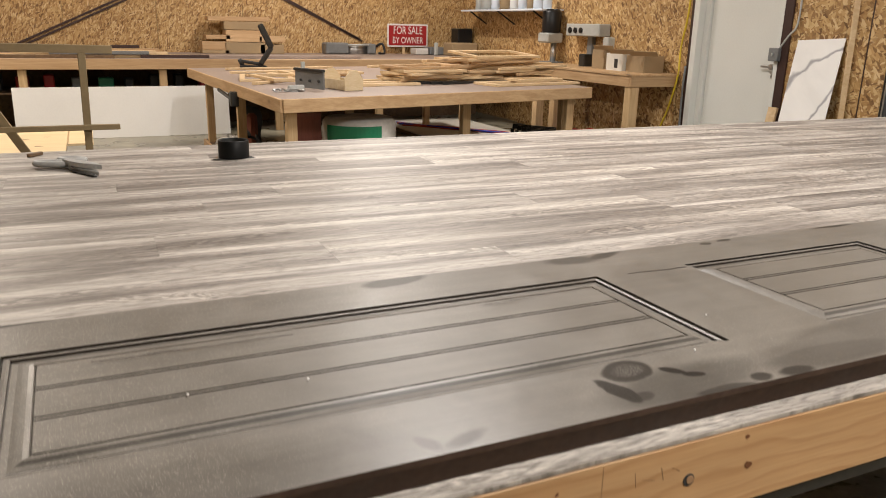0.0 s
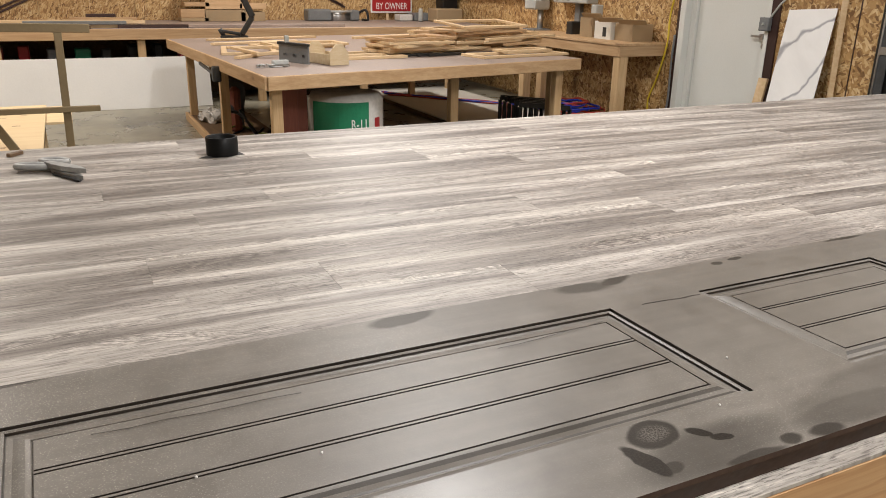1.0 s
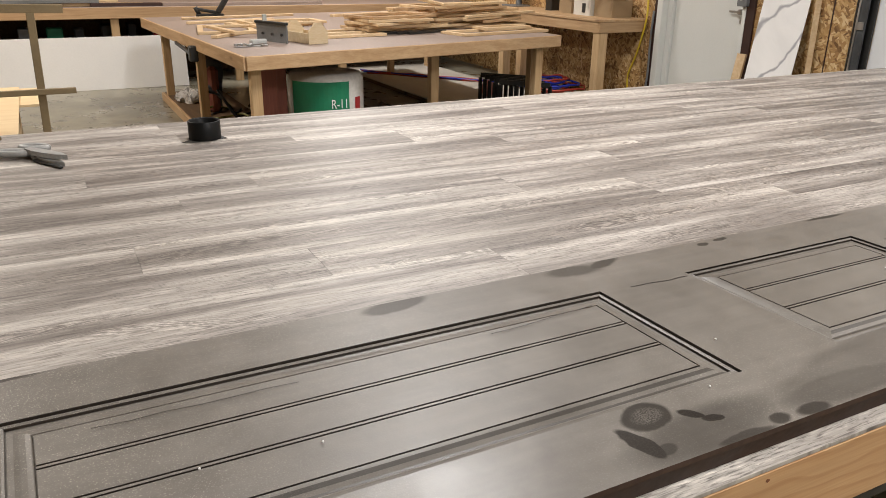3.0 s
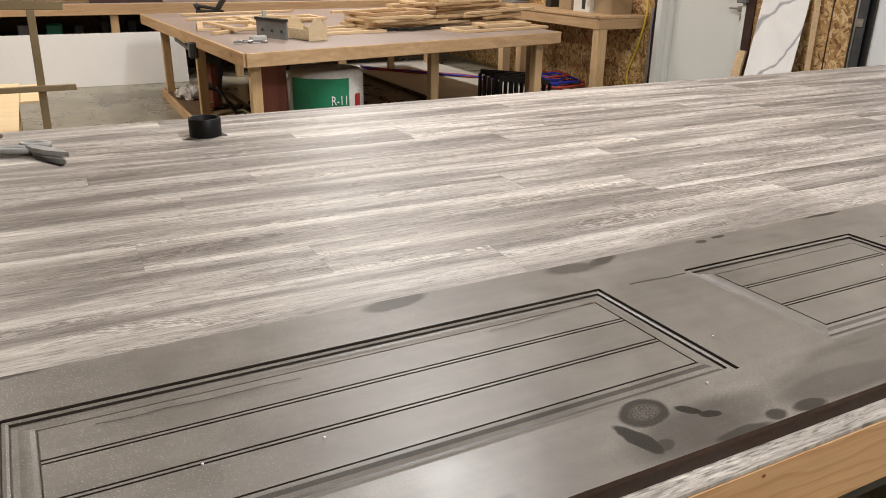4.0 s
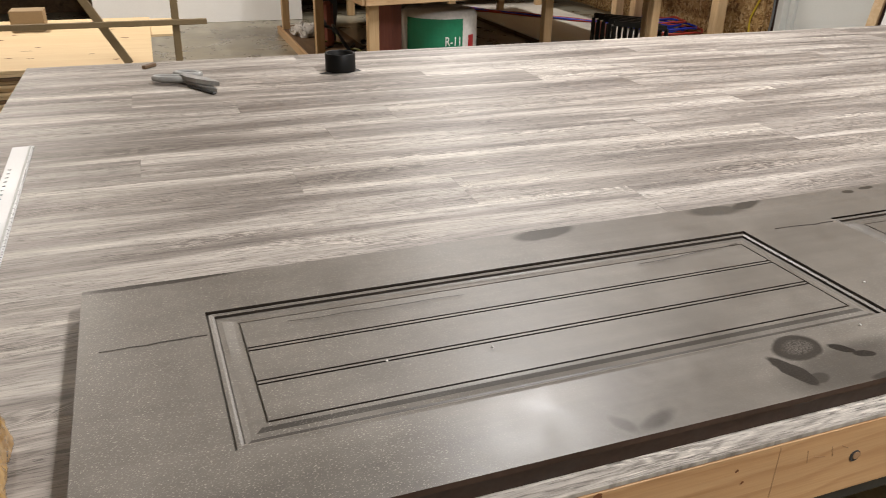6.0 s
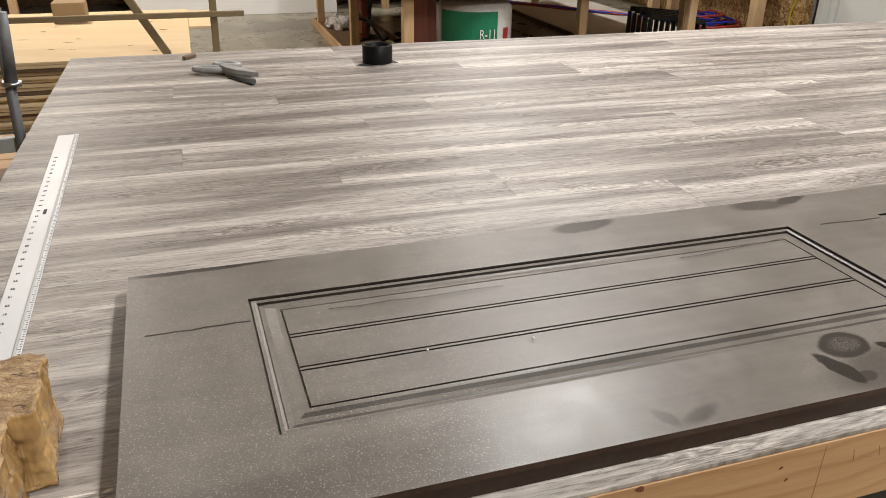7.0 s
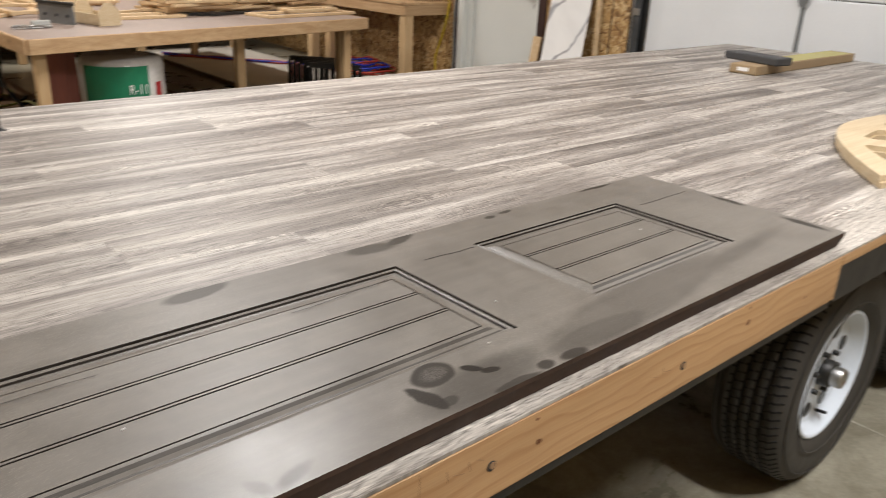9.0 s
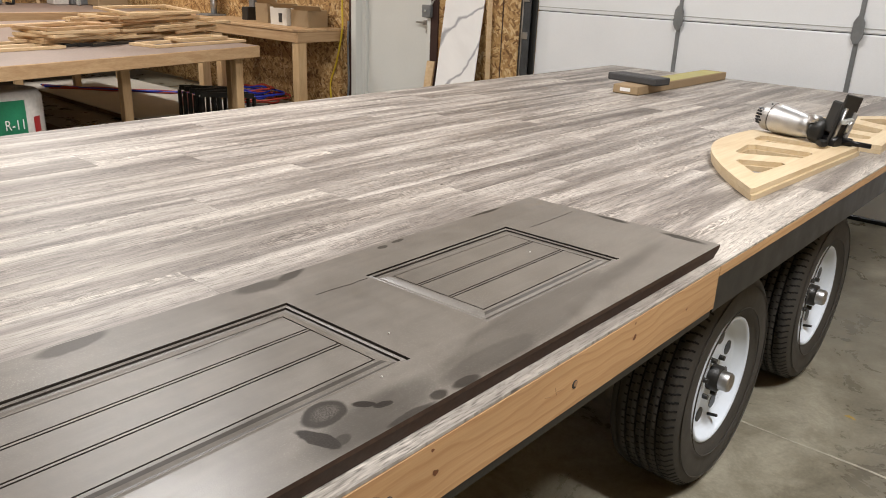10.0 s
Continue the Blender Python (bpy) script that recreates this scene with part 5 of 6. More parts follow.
for k in range(4):
    single("dark_stick", bar((3.3 + 0.1 * k, 6.1 - 0.03 * k, TT + 0.014), (3.75 + 0.1 * k, 6.25 - 0.03 * k, TT + 0.014), 0.035, 0.022, 0.002), BLACK_STEEL, "short dark stick on the table", "stick", "dark sticks")
# red knob clamps under the table edge
kc = thing("edge_clamp", (1.80, 6.0, TT - 0.2), "black and grey bar clamp hanging on the table edge", "clamp")
part("clamp_body", box(1.70, 1.77, 6.25, 6.34, TT - 0.19, TT - 0.06, 0.01), BLACK_STEEL, kc)
part("clamp_bar", bar((1.735, 6.3, TT - 0.14), (1.71, 7.0, TT - 0.10), 0.02, 0.03), BLACK_STEEL, kc)

# ---- bench along the north wall ----
BT = 0.0
BF = 9.45
nb = thing("long_bench", (1.0, 11.0, FLOOR), "long pine workbench along the strand-board wall", "workbench")
part("benchtop", box(WEST + 0.1, 6.35, BF + 0.04, NORTH - 0.005, BT - 0.025, BT, 0.003), OLD_TOP, nb, "worn brown benchtop")
part("apron", box(WEST + 0.1, 6.35, BF, BF + 0.038, BT - 0.125, BT - 0.002, 0.003), PINE_X, nb)
for x in (-1.55, -0.14, 1.385, 2.8, 4.2, 5.5):
    part("leg", box(x, x + 0.09, BF + 0.042, BF + 0.13, FLOOR + 0.001, BT - 0.027, 0.004), PINE_Z, nb)
part("back_panel", box(WEST + 0.1, 6.3, 10.6, 10.62, FLOOR + 0.001, BT - 0.03, 0), DARKWOOD, nb, "dark panel behind the bench legs")
part("low_shelf", box(WEST + 0.1, 4.5, 9.62, 10.59, -0.42, -0.40, 0.002), DARKWOOD, nb)
rnd = random.Random(21)
for k in range(16):
    x = -1.4 + k * 0.3
    if -0.05 < (x % 1.4) :
        m = rnd.choice([RED, GREY, BLACK_PLASTIC, INK, BLACK_STEEL, GREEN])
        w = rnd.uniform(0.1, 0.2)
        single("storage_case", box(x, x + w, 9.85, 10.1, -0.399, -0.399 + rnd.uniform(0.1, 0.22), 0.012), m, "dark tool case on the shelf under the bench", "tool case", "cases under the bench")
# white sheet leaning on the bench
m = Matrix.Translation((0.9, 9.36, FLOOR + 0.001)) @ pose(0, 0, 0, -7, 0, 0)
single("white_sheet", box(-1.12, 1.28, 0, 0.012, 0, 0.60, 0.002, m=m), SHEET, "large smooth white sheet leaning against the bench", "sheet")
# east bench
eb = thing("corner_bench", (6.0, 8.6, FLOOR), "pine workbench along the side wall", "workbench")
part("benchtop", box(5.80, 6.44, 6.04, BF - 0.003, BT - 0.015, BT + 0.01, 0.003), PINE_Y, eb)
part("apron", box(5.81, 5.85, 6.08, BF - 0.003, BT - 0.125, BT - 0.016, 0.003), PINE_Y, eb)
part("apron", box(5.81, 6.43, 6.045, 6.078, BT - 0.125, BT - 0.016, 0.003), PINE_X, eb)
part("back_panel", box(6.42, 6.436, 6.05, BF, FLOOR + 0.001, BT - 0.016, 0), OSB, eb, "strand-board panel behind the legs")
for x, y in ((5.875, 6.105), (5.91, 7.64), (5.91, 8.05)):
    part("leg", box(x - 0.055, x + 0.055, y - 0.055, y + 0.055, FLOOR + 0.001, BT - 0.126, 0.004), PINE_Z, eb)

# things on the north bench
sg = thing("sale_sign", (5.42, 11.4, BT), "red and white for-sale sign propped on the bench", "sign")
part("board", box(5.06, 5.77, 11.40, 11.408, 0.11, 0.47, 0.002), WHITE, sg)
part("red_field", box(5.085, 5.745, 11.394, 11.399, 0.135, 0.445, 0), RED, sg, "red printed field")
lettering("FOR SALE", 0.15, Matrix.Translation((5.415, 11.392, 0.365)) @ pose(0, 0, 0, 90, 0, 0) @ Matrix.Diagonal((0.80, 1.15, 1, 1)), WHITE, sg)
lettering("BY OWNER", 0.13, Matrix.Translation((5.415, 11.392, 0.21)) @ pose(0, 0, 0, 90, 0, 0) @ Matrix.Diagonal((0.80, 1.1, 1, 1)), WHITE, sg)
part("stake", box(5.33, 5.37, 11.41, 11.43, BT + 0.001, 0.3, 0), PALE_X, sg)
wn = thing("winch", (4.5, 11.2, BT), "grey electric winch with a cable drum standing on the bench", "winch")
part("motor", box(3.95, 4.32, 11.1, 11.35, BT + 0.001, 0.17, 0.02), GREY, wn)
part("gearbox", box(4.62, 4.76, 11.08, 11.36, BT + 0.001, 0.16, 0.02), GREY, wn)
part("drum", rod((4.32, 11.22, 0.06), (4.62, 11.22, 0.06), 0.09), STEEL, wn)
part("tie_bar", rod((4.3, 11.1, 0.14), (4.64, 11.1, 0.14), 0.015), LIGHTGREY, wn)
part("cable", tube([(4.76, 11.2, 0.1), (4.88, 11.15, 0.16), (4.9, 11.1, 0.02), (4.8, 11.1, BT + 0.02)], 0.02), BLACK_PLASTIC, wn)
# stack of stair-like wooden crates
st = thing("crate_stack", (2.75, 11.2, BT), "stack of pale wooden stair boxes on the bench", "crates")
for x0, x1, z0, z1 in ((2.12, 2.50, 0.0, 0.05), (2.12, 2.46, 0.05, 0.17), (2.95, 3.30, 0.0, 0.13), (2.18, 2.52, 0.2, 0.26), (2.94, 3.32, 0.17, 0.25), (2.44, 3.02, 0.0, 0.16), (2.46, 2.98, 0.165, 0.33), (2.44, 3.0, 0.335, 0.45), (2.22, 3.10, 0.455, 0.52)):
    part("crate", box(x0, x1, 11.08, 11.40, BT + 0.002 + z0, BT + z1, 0.004), CARD if z0 in (0.335, 0.0) else PINE_X, st)
for xa, xb, y, z, m in ((-1.2, 0.90, 9.50, 0.0, DARKWOOD), (-0.8, 1.8, 9.66, 0.0, PALE_X), (0.2, 1.3, 9.62, 0.04, GREY), (-0.9, 0.9, 9.95, 0.0, PINE_X), (-0.2, 1.4, 9.9, 0.04, PALE_X), (1.2, 2.0, 9.6, 0.0, BROWN_TRIM), (0.85, 1.6, 10.6, 0.0, PALE_X), (0.7, 1.5, 10.62, 0.04, PINE_X), (0.9, 1.25, 10.65, 0.08, BROWN_TRIM), (2.0, 4.0, 9.55, 0.0, OLD_TOP)):
    single("bench_board", box(xa, xb, y, y + 0.14, BT + 0.001 + z, BT + 0.038 + z, 0.003), m, "board stored flat on the long bench", "board", "boards on the bench")
# dark stripes of cross bracing on the wall
for xa, za, xb, zb in ((-0.35, 0.05, 1.4, 0.87), (-0.3, 0.02, 1.45, 0.84), (3.2, 0.92, 4.62, 0.22), (3.25, 0.87, 4.66, 0.19)):
    single("wall_brace", bar((xa, NORTH - 0.012, za), (xb, NORTH - 0.012, zb), 0.02, 0.028, 0.002), BROWN_TRIM, "thin dark brace crossing the strand-board wall", "brace", "wall braces")
# small clutter
for n, x0, x1, y0, y1, h, mt, lab, cat in (("clear_bin", 5.4, 5.62, 11.0, 11.25, 0.10, WRAP, "clear plastic parts bin on the bench", "bin"), ("metal_tray", 5.65, 5.98, 11.0, 11.3, 0.12, GREY, "grey metal tray on the bench", "tray"),
                                ("brown_carton", 5.85, 6.3, 10.6, 10.95, 0.2, CARD, "brown cardboard carton on the bench", "carton"), ("black_radio", 6.14, 6.4, 11.0, 11.28, 0.42, BLACK_PLASTIC, "black shop radio on the bench", "radio"), ("spray_can", 5.62, 5.68, 10.75, 10.81, 0.2, LIGHTGREY, "pale spray can on the bench", "can")):
    single(n, box(x0, x1, y0, y1, BT + 0.001, BT + h, 0.015), mt, lab, cat)

# ---- along the east wall ----
sh = thing("wall_shelf", (6.3, 9.9, 0.7), "white wall shelf with jars and tins", "shelf")
part("board", box(6.1, 6.445, 8.4, 10.85, 0.68, 0.705, 0.003), WHITE_PAINT, sh)
for y in (8.7, 9.7, 10.6):
    part("bracket", bar((6.44, y, 0.5), (6.15, y, 0.68), 0.02, 0.02), BLACK_STEEL, sh)
rnd = random.Random(31)
y = 8.55
while y < 10.75:
    r = rnd.uniform(0.06, 0.11)
    single("tin", lathe([(0, 0), (r, 0), (r, 0.18), (r * 0.9, 0.2), (0, 0.2)], 20, pose(6.28, y, 0.706)), rnd.choice([WHITE_PAINT, CARD, LIGHTGREY, YELLOW, WHITE]), "small tin on the wall shelf", "tin", "tins on the shelf")
    y += 2 * r + rnd.uniform(0.02, 0.15)
ob_ = thing("control_box", (6.38, 7.7, 0.36), "grey wall-mounted power outlet box with black sockets", "outlet box")
part("housing", box(6.27, 6.445, 7.33, 8.05, 0.37, 0.52, 0.012), LIGHTGREY, ob_)
for k in range(3):
    part("socket", rod((6.27, 7.95 - 0.12 * k, 0.44), (6.255, 7.95 - 0.12 * k, 0.44), 0.035), BLACK_PLASTIC, ob_)
part("conduit", box(6.38, 6.445, 7.62, 7.72, 0.1, 0.37, 0.006), GREY, ob_)
bg = thing("bench_grinder", (6.3, 8.4, BT), "black and grey upright drill motor on the bench", "machine")
part("motor", lathe([(0, 0.40), (0.12, 0.40), (0.125, 0.42), (0.125, 0.66), (0.1, 0.70), (0, 0.70)], 24, pose(6.28, 8.42, 0)), BLACK_PLASTIC, bg)
part("head", box(6.15, 6.4, 8.30, 8.55, 0.27, 0.40, 0.02), LIGHTGREY, bg)
part("column", rod((6.33, 8.42, BT + 0.001), (6.33, 8.42, 0.28), 0.04), STEEL, bg)
part("foot", box(6.15, 6.42, 8.28, 8.56, BT, BT + 0.03, 0.006), GREY, bg)
def carton(name, x0, x1, y0, y1, h, mat, lab):
    c = thing(name, ((x0 + x1) / 2, (y0 + y1) / 2, BT), lab, "carton", "cartons on the bench")
    part("body", box(x0, x1, y0, y1, BT, BT + h, 0.004), mat, c)
    part("flap", bar((x0, y0, BT + h), (x0 - 0.05, y0 - 0.03, BT + h + 0.05), y1 - y0, 0.004, 0), CARD, c)
    return c
carton("brown_carton", 6.12, 6.38, 6.98, 7.22, 0.23, CARD, "open brown cardboard carton on the corner bench")
c = carton("white_carton", 6.08, 6.36, 6.58, 6.88, 0.2, CARD_WHITE, "white printed carton on the corner bench")
part("print", box(6.076, 6.0795, 6.66, 6.72, BT + 0.04, BT + 0.14, 0), INK, c)
carton("tan_carton", 6.12, 6.40, 6.25, 6.56, 0.19, CARD, "closed tan cardboard carton on the corner bench")
single("small_case", box(6.2, 6.3, 7.03, 7.14, BT + 0.232, BT + 0.37, 0.01), LIGHTGREY, "pale grey case on the brown carton", "case")
single("tool_bit_stand", box(6.2, 6.34, 7.5, 7.62, BT, BT + 0.16, 0.01), BLACK_STEEL, "dark little tool stand on the bench", "stand")
# switch box and its cable by the door
sb = thing("switch_box", (EAST - 0.03, 4.73, 0.27), "grey steel switch box beside the door", "switch box")
part("housing", box(EAST - 0.07, EAST - 0.021, 4.69, 4.80, 0.21, 0.33, 0.006), GREY, sb)
part("toggle", box(EAST - 0.085, EAST - 0.07, 4.735, 4.755, 0.26, 0.285, 0.002), LIGHTGREY, sb)
part("cable", tube([(EAST - 0.04, 4.70, 0.33), (EAST - 0.04, 4.62, 0.44), (EAST - 0.015, 4.56, 0.55), (EAST - 0.01, 4.56, 0.9)], 0.009), LIGHTGREY, sb)
# marble-look sheet, leaning
mm = Matrix.Translation((EAST - 0.32, 4.225, FLOOR + 0.012)) @ pose(0, 0, 0, 0, 12.5, 0) @ pose(0, 0, 0, -3.5, 0, 0)
single("marble_sheet", box(0, 0.01, -0.27, 0.21, 0, 1.36, 0.002, m=mm), MARBLE, "white marble-look panel leaning on the wall", "panel")
single("trim_board", bar((EAST - 0.09, 3.90, FLOOR + 0.04), (EAST - 0.018, 4.0, 1.5), 0.045, 0.022, 0.003), PALE_X, "tall pale pine trim board leaning on the wall", "board")
single("dark_board", bar((EAST - 0.05, 4.13, FLOOR + 0.02), (EAST - 0.03, 4.10, 0.16), 0.1, 0.016, 0.003), BROWN_TRIM, "dark brown board behind the marble-look panel", "board")
single("pine_offcut", bar((EAST - 0.24, 4.60, FLOOR + 0.03), (EAST - 0.10, 4.62, -0.2), 0.09, 0.03, 0.003), PALE_X, "pale pine offcut leaning by the door", "offcut")
single("pine_offcut", bar((EAST - 0.18, 4.14, FLOOR + 0.03), (EAST - 0.10, 4.14, -0.20), 0.05, 0.03, 0.003), PALE_X, "pale pine offcut leaning by the wall", "offcut")
# yellow extension cord
single("extension_lead", tube([(EAST - 0.02, 5.965, 2.2), (EAST - 0.02, 5.97, 0.8), (EAST - 0.03, 6.03, 0.3), (EAST - 0.06, 6.0, 0.0), (EAST - 0.06, 6.10, -0.35), (EAST - 0.05, 6.22, -0.6), (EAST - 0.12, 6.2, FLOOR + 0.012), (EAST - 0.5, 6.5, FLOOR + 0.012)], 0.011), YELLOW, "yellow extension cord hanging down the wall", "lead")
single("wall_lead", tube([(EAST - 0.03, 5.93, 0.1), (EAST - 0.03, 5.94, -0.2), (EAST - 0.04, 5.92, -0.6), (EAST - 0.06, 5.95, FLOOR + 0.012)], 0.012), GREY, "grey cable hanging beside the door frame", "cable")

# ---- on the floor behind the trailer ----
rnd = random.Random(77)
lp = thing("low_platform", (4.9, 8.2, FLOOR), "low pale board platform on dark bearers", "platform")
part("top_board", box(4.31, 5.62, 6.72, 9.75, -0.872, -0.86, 0.002), plain("pale_board", (0.5, 0.47, 0.41), 0.6, 0, 0.15, 2.0, 40), lp, "pale dusty board")
for x in (4.32, 4.95, 5.56):
    part("bearer", box(x, x + 0.045, 6.74, 9.73, FLOOR + 0.001, -0.8725, 0.003), DARKWOOD, lp, "dark timber bearer")
for k in range(9):
    cx, cy, r = rnd.uniform(6.0, 6.08), rnd.uniform(7.0, 7.6), rnd.uniform(0.24, 0.32)
    z = FLOOR + 0.014 + 0.016 * k
    single("hose_coil", tube([(cx + r * math.cos(a) * rnd.uniform(0.94, 1.06), cy + r * math.sin(a) * rnd.uniform(0.94, 1.06), z + rnd.uniform(0, 0.03)) for a in [2 * math.pi * j / 14 for j in range(15)]], 0.012), BLUE if k % 4 else HOSE_RED, "loop of coloured air hose on the floor", "hose", "coiled hoses")
for k in range(6):
    pts = [(4.42 + j * 0.23, 9.2 - 0.28 * j + rnd.uniform(-0.12, 0.12), -0.85 + 0.003 * k) for j in range(6)]
    single("hose", tube(pts, 0.009), BLUE if k % 2 else HOSE_RED, "thin hose lying across the low platform", "hose", "loose hoses")
for k in range(5):
    r = thing("black_rack", (4.9 + 0.06 * k, 6.1 + 0.09 * k, FLOOR), "black steel bracket frame standing on the floor", "frame", "black frames")
    x0, y0_ = 4.62 + 0.02 * k, 6.05 + 0.13 * k
    part("top_bar", bar((x0, y0_, -0.56), (x0 + 0.5, y0_ - 0.16, -0.60), 0.02, 0.05), BLACK_STEEL, r)
    for u in (0.0, 0.33, 0.66, 1.0):
        part("upright", bar((x0 + 0.5 * u, y0_ - 0.16 * u, FLOOR + 0.002), (x0 + 0.5 * u, y0_ - 0.16 * u, -0.585 - 0.02 * u), 0.05, 0.02), BLACK_STEEL, r)
b = bmesh.new()
bmesh.ops.create_icosphere(b, subdivisions=3, radius=0.09, matrix=Matrix.Translation((5.0, 6.92, -0.774)))
for v in b.verts:
    v.co += noise.noise_vector(v.co * 9) * 0.012
single("pink_bundle", b, PINK, "pink wad of insulation on the low platform", "insulation")
single("yellow_tool", box(3.5, 3.75, 8.6, 8.75, FLOOR + 0.001, FLOOR + 0.16, 0.03), YELLOW, "yellow tool case on the floor", "tool case")
# dark bag and vacuum under the table's far side
b = bmesh.new()
bmesh.ops.create_icosphere(b, subdivisions=4, radius=1, matrix=Matrix.Translation((2.03, 7.1, FLOOR + 0.32)) @ Matrix.Diagonal((0.10, 0.14, 0.27, 1)))
for v in b.verts:
    v.co += noise.noise_vector(v.co * 7) * 0.05
    v.co.z = max(v.co.z, FLOOR + 0.086)
single("black_bag", b, GREY_CASE, "black bag slumped on the low shelf", "bag")
single("red_tool", box(1.96, 2.06, 6.95, 7.1, FLOOR + 0.087, FLOOR + 0.52, 0.03), REDWOOD, "dark red power tool on the low shelf", "power tool")
for k in range(5):
    pts = [(2.0 + 0.12 * k + 0.15 * math.sin(j * 1.1 + k), 6.1 + 0.15 * j, FLOOR + 0.095 + 0.01 * k + (0.22 if j in (3, 4) and k < 2 else 0)) for j in range(7)]
    single("power_lead", tube(pts, 0.012), BLACK_PLASTIC, "tangled black power cord on the low shelf", "lead", "tangled cords")
b = bmesh.new()
bmesh.ops.create_icosphere(b, subdivisions=4, radius=1, matrix=Matrix.Translation((1.93, 7.75, FLOOR + 0.12)) @ Matrix.Diagonal((0.15, 0.24, 0.07, 1)))
for v in b.verts:   # creased film
    v.co += noise.noise_vector(v.co * 14) * 0.05 + noise.noise_vector(v.co * 40) * 0.02
    v.co.z = max(v.co.z, FLOOR + 0.086)
single("film_wad", b, WRAP, "crumpled clear film on the low shelf", "film")
single("green_lead", tube([(2.05 + 0.16 * math.cos(j * 0.9), 6.35 + 0.13 * j, FLOOR + 0.10 + 0.035 * math.sin(j * 1.7) + 0.02) for j in range(9)], 0.010), plain("olive_cord", (0.2, 0.2, 0.05), 0.5, 0, 0.15), "olive green power cord on the low shelf", "lead")

# tan steel rack frame
RY = 4.75
rk = thing("rack_frame", (0.0, RY, FLOOR), "tan painted bar frame standing over stacked plywood", "rack")
part("top_bar", bar((-1.3, RY, 0.305), (0.745, RY, 0.272), 0.04, 0.05), TAN_STEEL, rk)
part("mid_bar", bar((-1.3, RY - 0.03, -0.205), (0.75, RY - 0.03, -0.205), 0.03, 0.034), TAN_STEEL, rk)
part("post", bar((0.545, RY, FLOOR + 0.002), (0.568, RY, 0.25), 0.045, 0.04, up=(0, 1, 0)), TAN_STEEL, rk)
part("post", bar((-1.2, RY, FLOOR + 0.002), (-1.2, RY, 0.28), 0.045, 0.04, up=(0, 1, 0)), TAN_STEEL, rk)
part("brace", bar((0.25, RY + 0.03, -0.46), (-0.15, RY + 0.03, 0.28), 0.05, 0.03, up=(0, 1, 0)), TAN_STEEL, rk)
part("brace", bar((-0.9, RY + 0.03, -0.46), (-0.55, RY + 0.03, 0.28), 0.05, 0.03, up=(0, 1, 0)), TAN_STEEL, rk)
# stack of plywood behind the deck's end
ZP = -0.48
for k, (z1, xr) in enumerate(((ZP, 0.39), (ZP - 0.021, 0.37))):
    sheet = single("plywood_sheet", box(-1.25 + 0.02 * k, xr, 4.83, 6.9, z1 - 0.019, z1, 0.001), PLY, "pale knotty plywood sheet on a stack", "plywood", "plywood stack")
    if k == 0:
        r2 = random.Random(4)
        for n in range(16):
            part("knot", blot(r2.uniform(-1.1, 0.33), r2.uniform(4.9, 6.6), r2.uniform(0.012, 0.03), r2.uniform(0.008, 0.016), z1 + 0.0006, 0, 0.4, n), KNOT, sheet, "dark knot in the veneer")
single("plywood_sheet", box(0.2, 0.56, 6.1, 6.95, ZP - 0.019 - 0.021, ZP - 0.0215, 0.001, m=pose(0.02, 0, 0)), PLY, "pale knotty plywood offcut jutting from the stack", "plywood", "plywood stack")
for k in range(18):
    z = ZP - 0.043 - 0.0235 * k
    r2 = random.Random(300 + k)
    single("sheathing_sheet", box(-1.3 + r2.uniform(-0.03, 0.03), 0.36, 4.83 + r2.uniform(-0.03, 0.03), 6.9, max(z - 0.019, FLOOR + 0.002), max(z, FLOOR + 0.01), 0.001), PLY if k % 6 else DARKWOOD, "brown sheathing panel in the stack", "panel", "stacked panels")
single("small_carton", box(-0.62, -0.38, 6.3, 6.5, ZP + 0.001, ZP + 0.16, 0.004), CARD, "brown and yellow carton on the plywood", "carton")
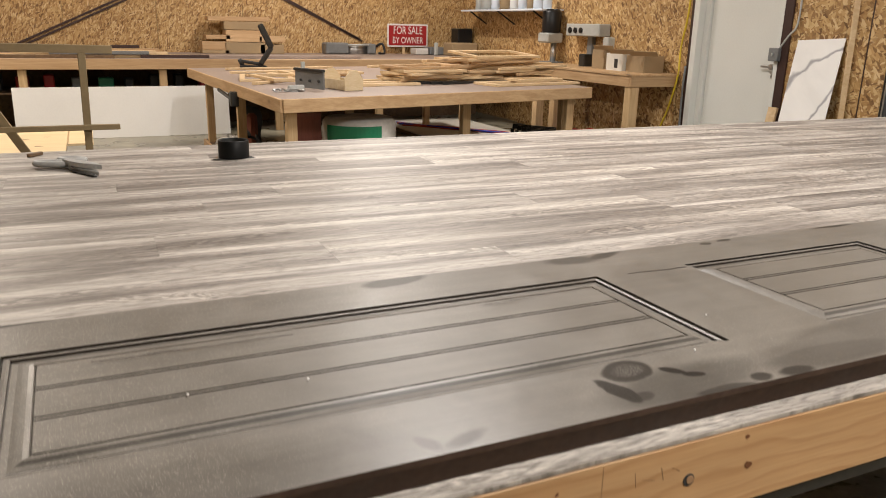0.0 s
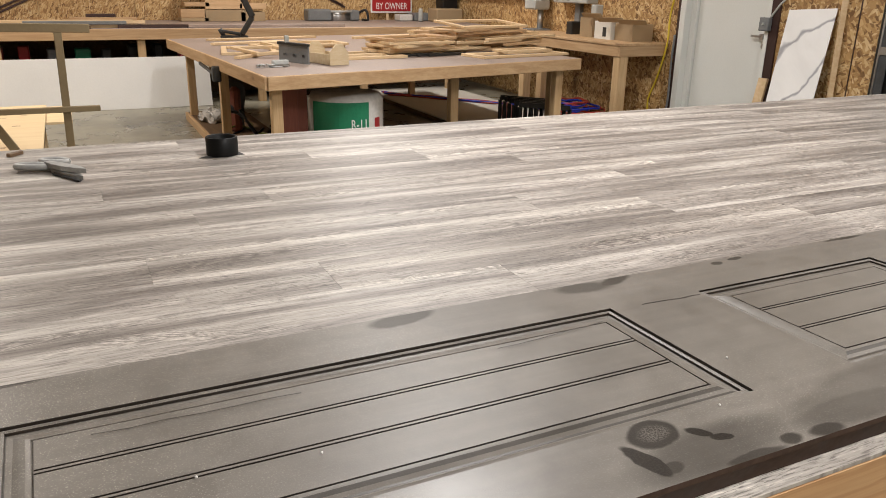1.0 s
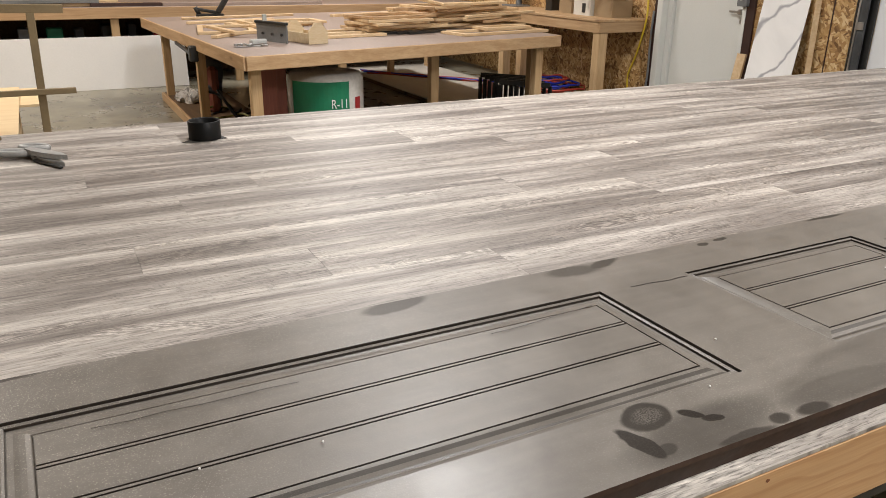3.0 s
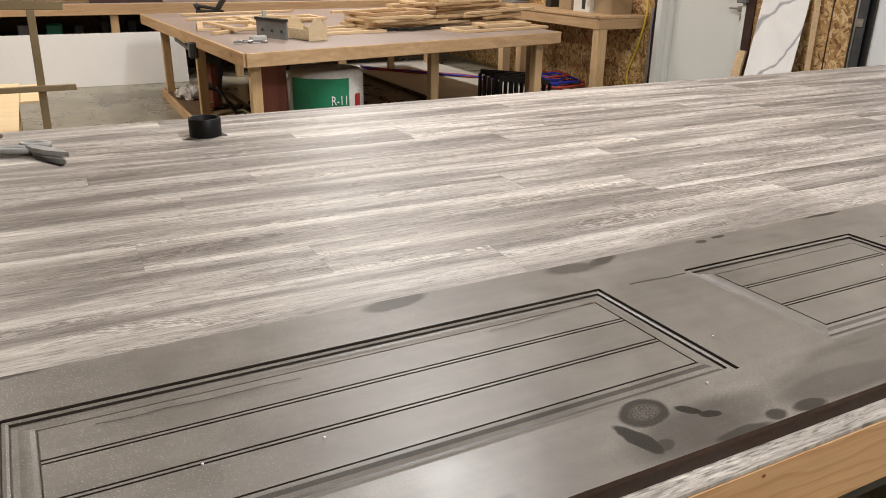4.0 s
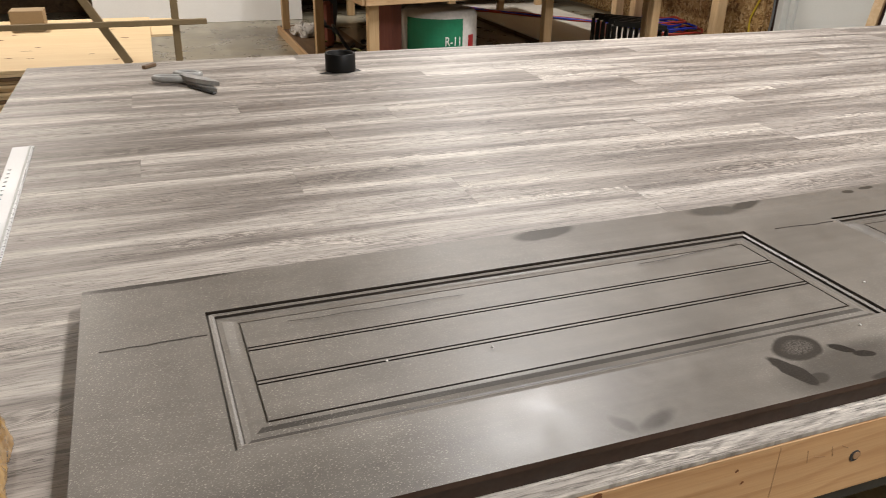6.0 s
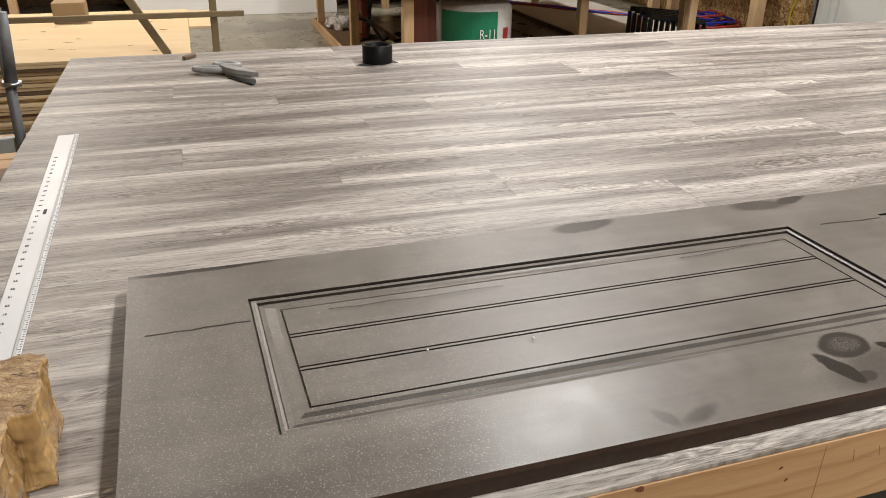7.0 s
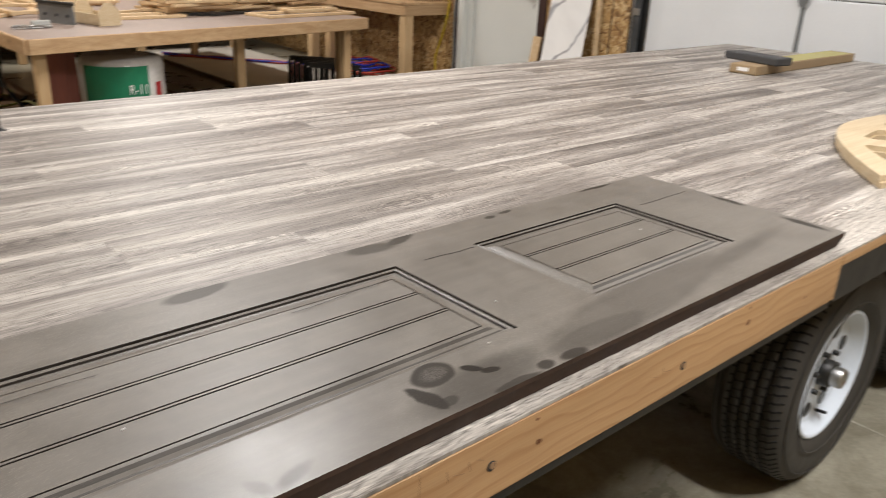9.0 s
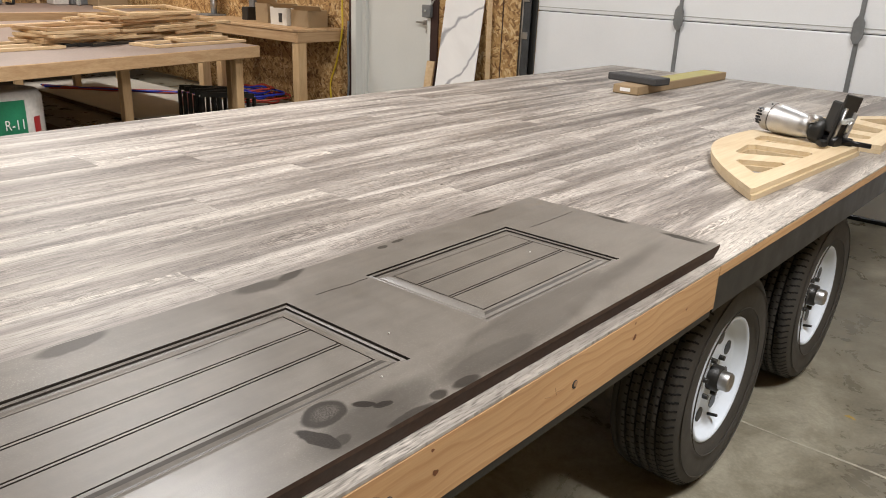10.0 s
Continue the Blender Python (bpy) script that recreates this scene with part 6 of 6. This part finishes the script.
# lumber lying beside the trailer's end
rnd = random.Random(13)
for k in range(15):
    y = 2.75 + 0.13 * (k % 5)
    z = FLOOR + 0.002 + 0.05 * (k // 5) + 0.25
    single("stored_board", box(-1.6, 0.2 + rnd.uniform(-0.12, 0.1), y, y + 0.12, z, z + 0.045, 0.003), PINE_X if k % 5 else DARKWOOD, "pine board stored beside the trailer", "board", "boards beside the trailer")
single("stored_board", box(-1.6, 0.2, 2.75, 3.39, FLOOR + 0.002, FLOOR + 0.25, 0.004), DARKWOOD, "dark timber bearer beside the trailer", "bearer")
# steel clamp pole by the deck corner
POLE_GREY = plain("dull_galvanised", (0.16, 0.165, 0.17), 0.55, 0.3, 0.25, 20, 90)
cp = thing("pole_clamp", (-0.16, 2.2, FLOOR), "galvanised steel pole standing beside the deck end", "pole")
part("pole", rod((-0.185, 2.2, FLOOR + 0.001), (-0.15, 2.2, 0.21), 0.0165), POLE_GREY, cp)
part("sleeve", rod((-0.152, 2.2, -0.02), (-0.137, 2.2, 0.2), 0.0205, 0.0185), POLE_GREY, cp)
part("collar", rod((-0.152, 2.2, -0.03), (-0.151, 2.2, -0.015), 0.03), STEEL, cp)
part("foot_bar", bar((-0.5, 2.22, -0.235), (-0.06, 2.22, -0.225), 0.03, 0.05), LIGHTGREY, cp, "perforated steel bar")

# ---- planks of the deck ----
ROW, LONG = 0.1645, 1.325
y0 = 0.81 - 5 * ROW
k = 0
fixed = {2: 0.55, 3: 0.367, 4: 0.05, 5: 1.022, 6: 0.691, 7: 0.367, 10: 1.96, 11: 0.345, 12: 2.63, 13: 2.28}
shared = {}
rnd = random.Random(11)
while y0 + k * ROW < WIDE:
    ya, yb = max(0.0, y0 + k * ROW), min(WIDE, y0 + (k + 1) * ROW)
    if yb - ya > 0.02:
        off = fixed.get(k, rnd.uniform(0, LONG)) % LONG
        cuts = [0.0] + [c for c in (off + j * LONG for j in range(-1, 7)) if 0.06 < c < END - 0.06] + [END]
        for xa, xb in zip(cuts, cuts[1:]):
            key = (round(xb - xa, 3), round(yb - ya, 3))
            if key not in shared:
                w, h = (xb - xa) / 2 - 0.00015, (yb - ya) / 2 - 0.00015
                shared[key] = mesh_of("plank", box(-w, w, -h, h, -0.006, 0, 0.0003), VINYL)
            ob = new("plank", shared[key])
            ob.parent = tr
            ob.location = Vector(((xa + xb) / 2, (ya + yb) / 2, 0)) - BASE[tr]
    k += 1
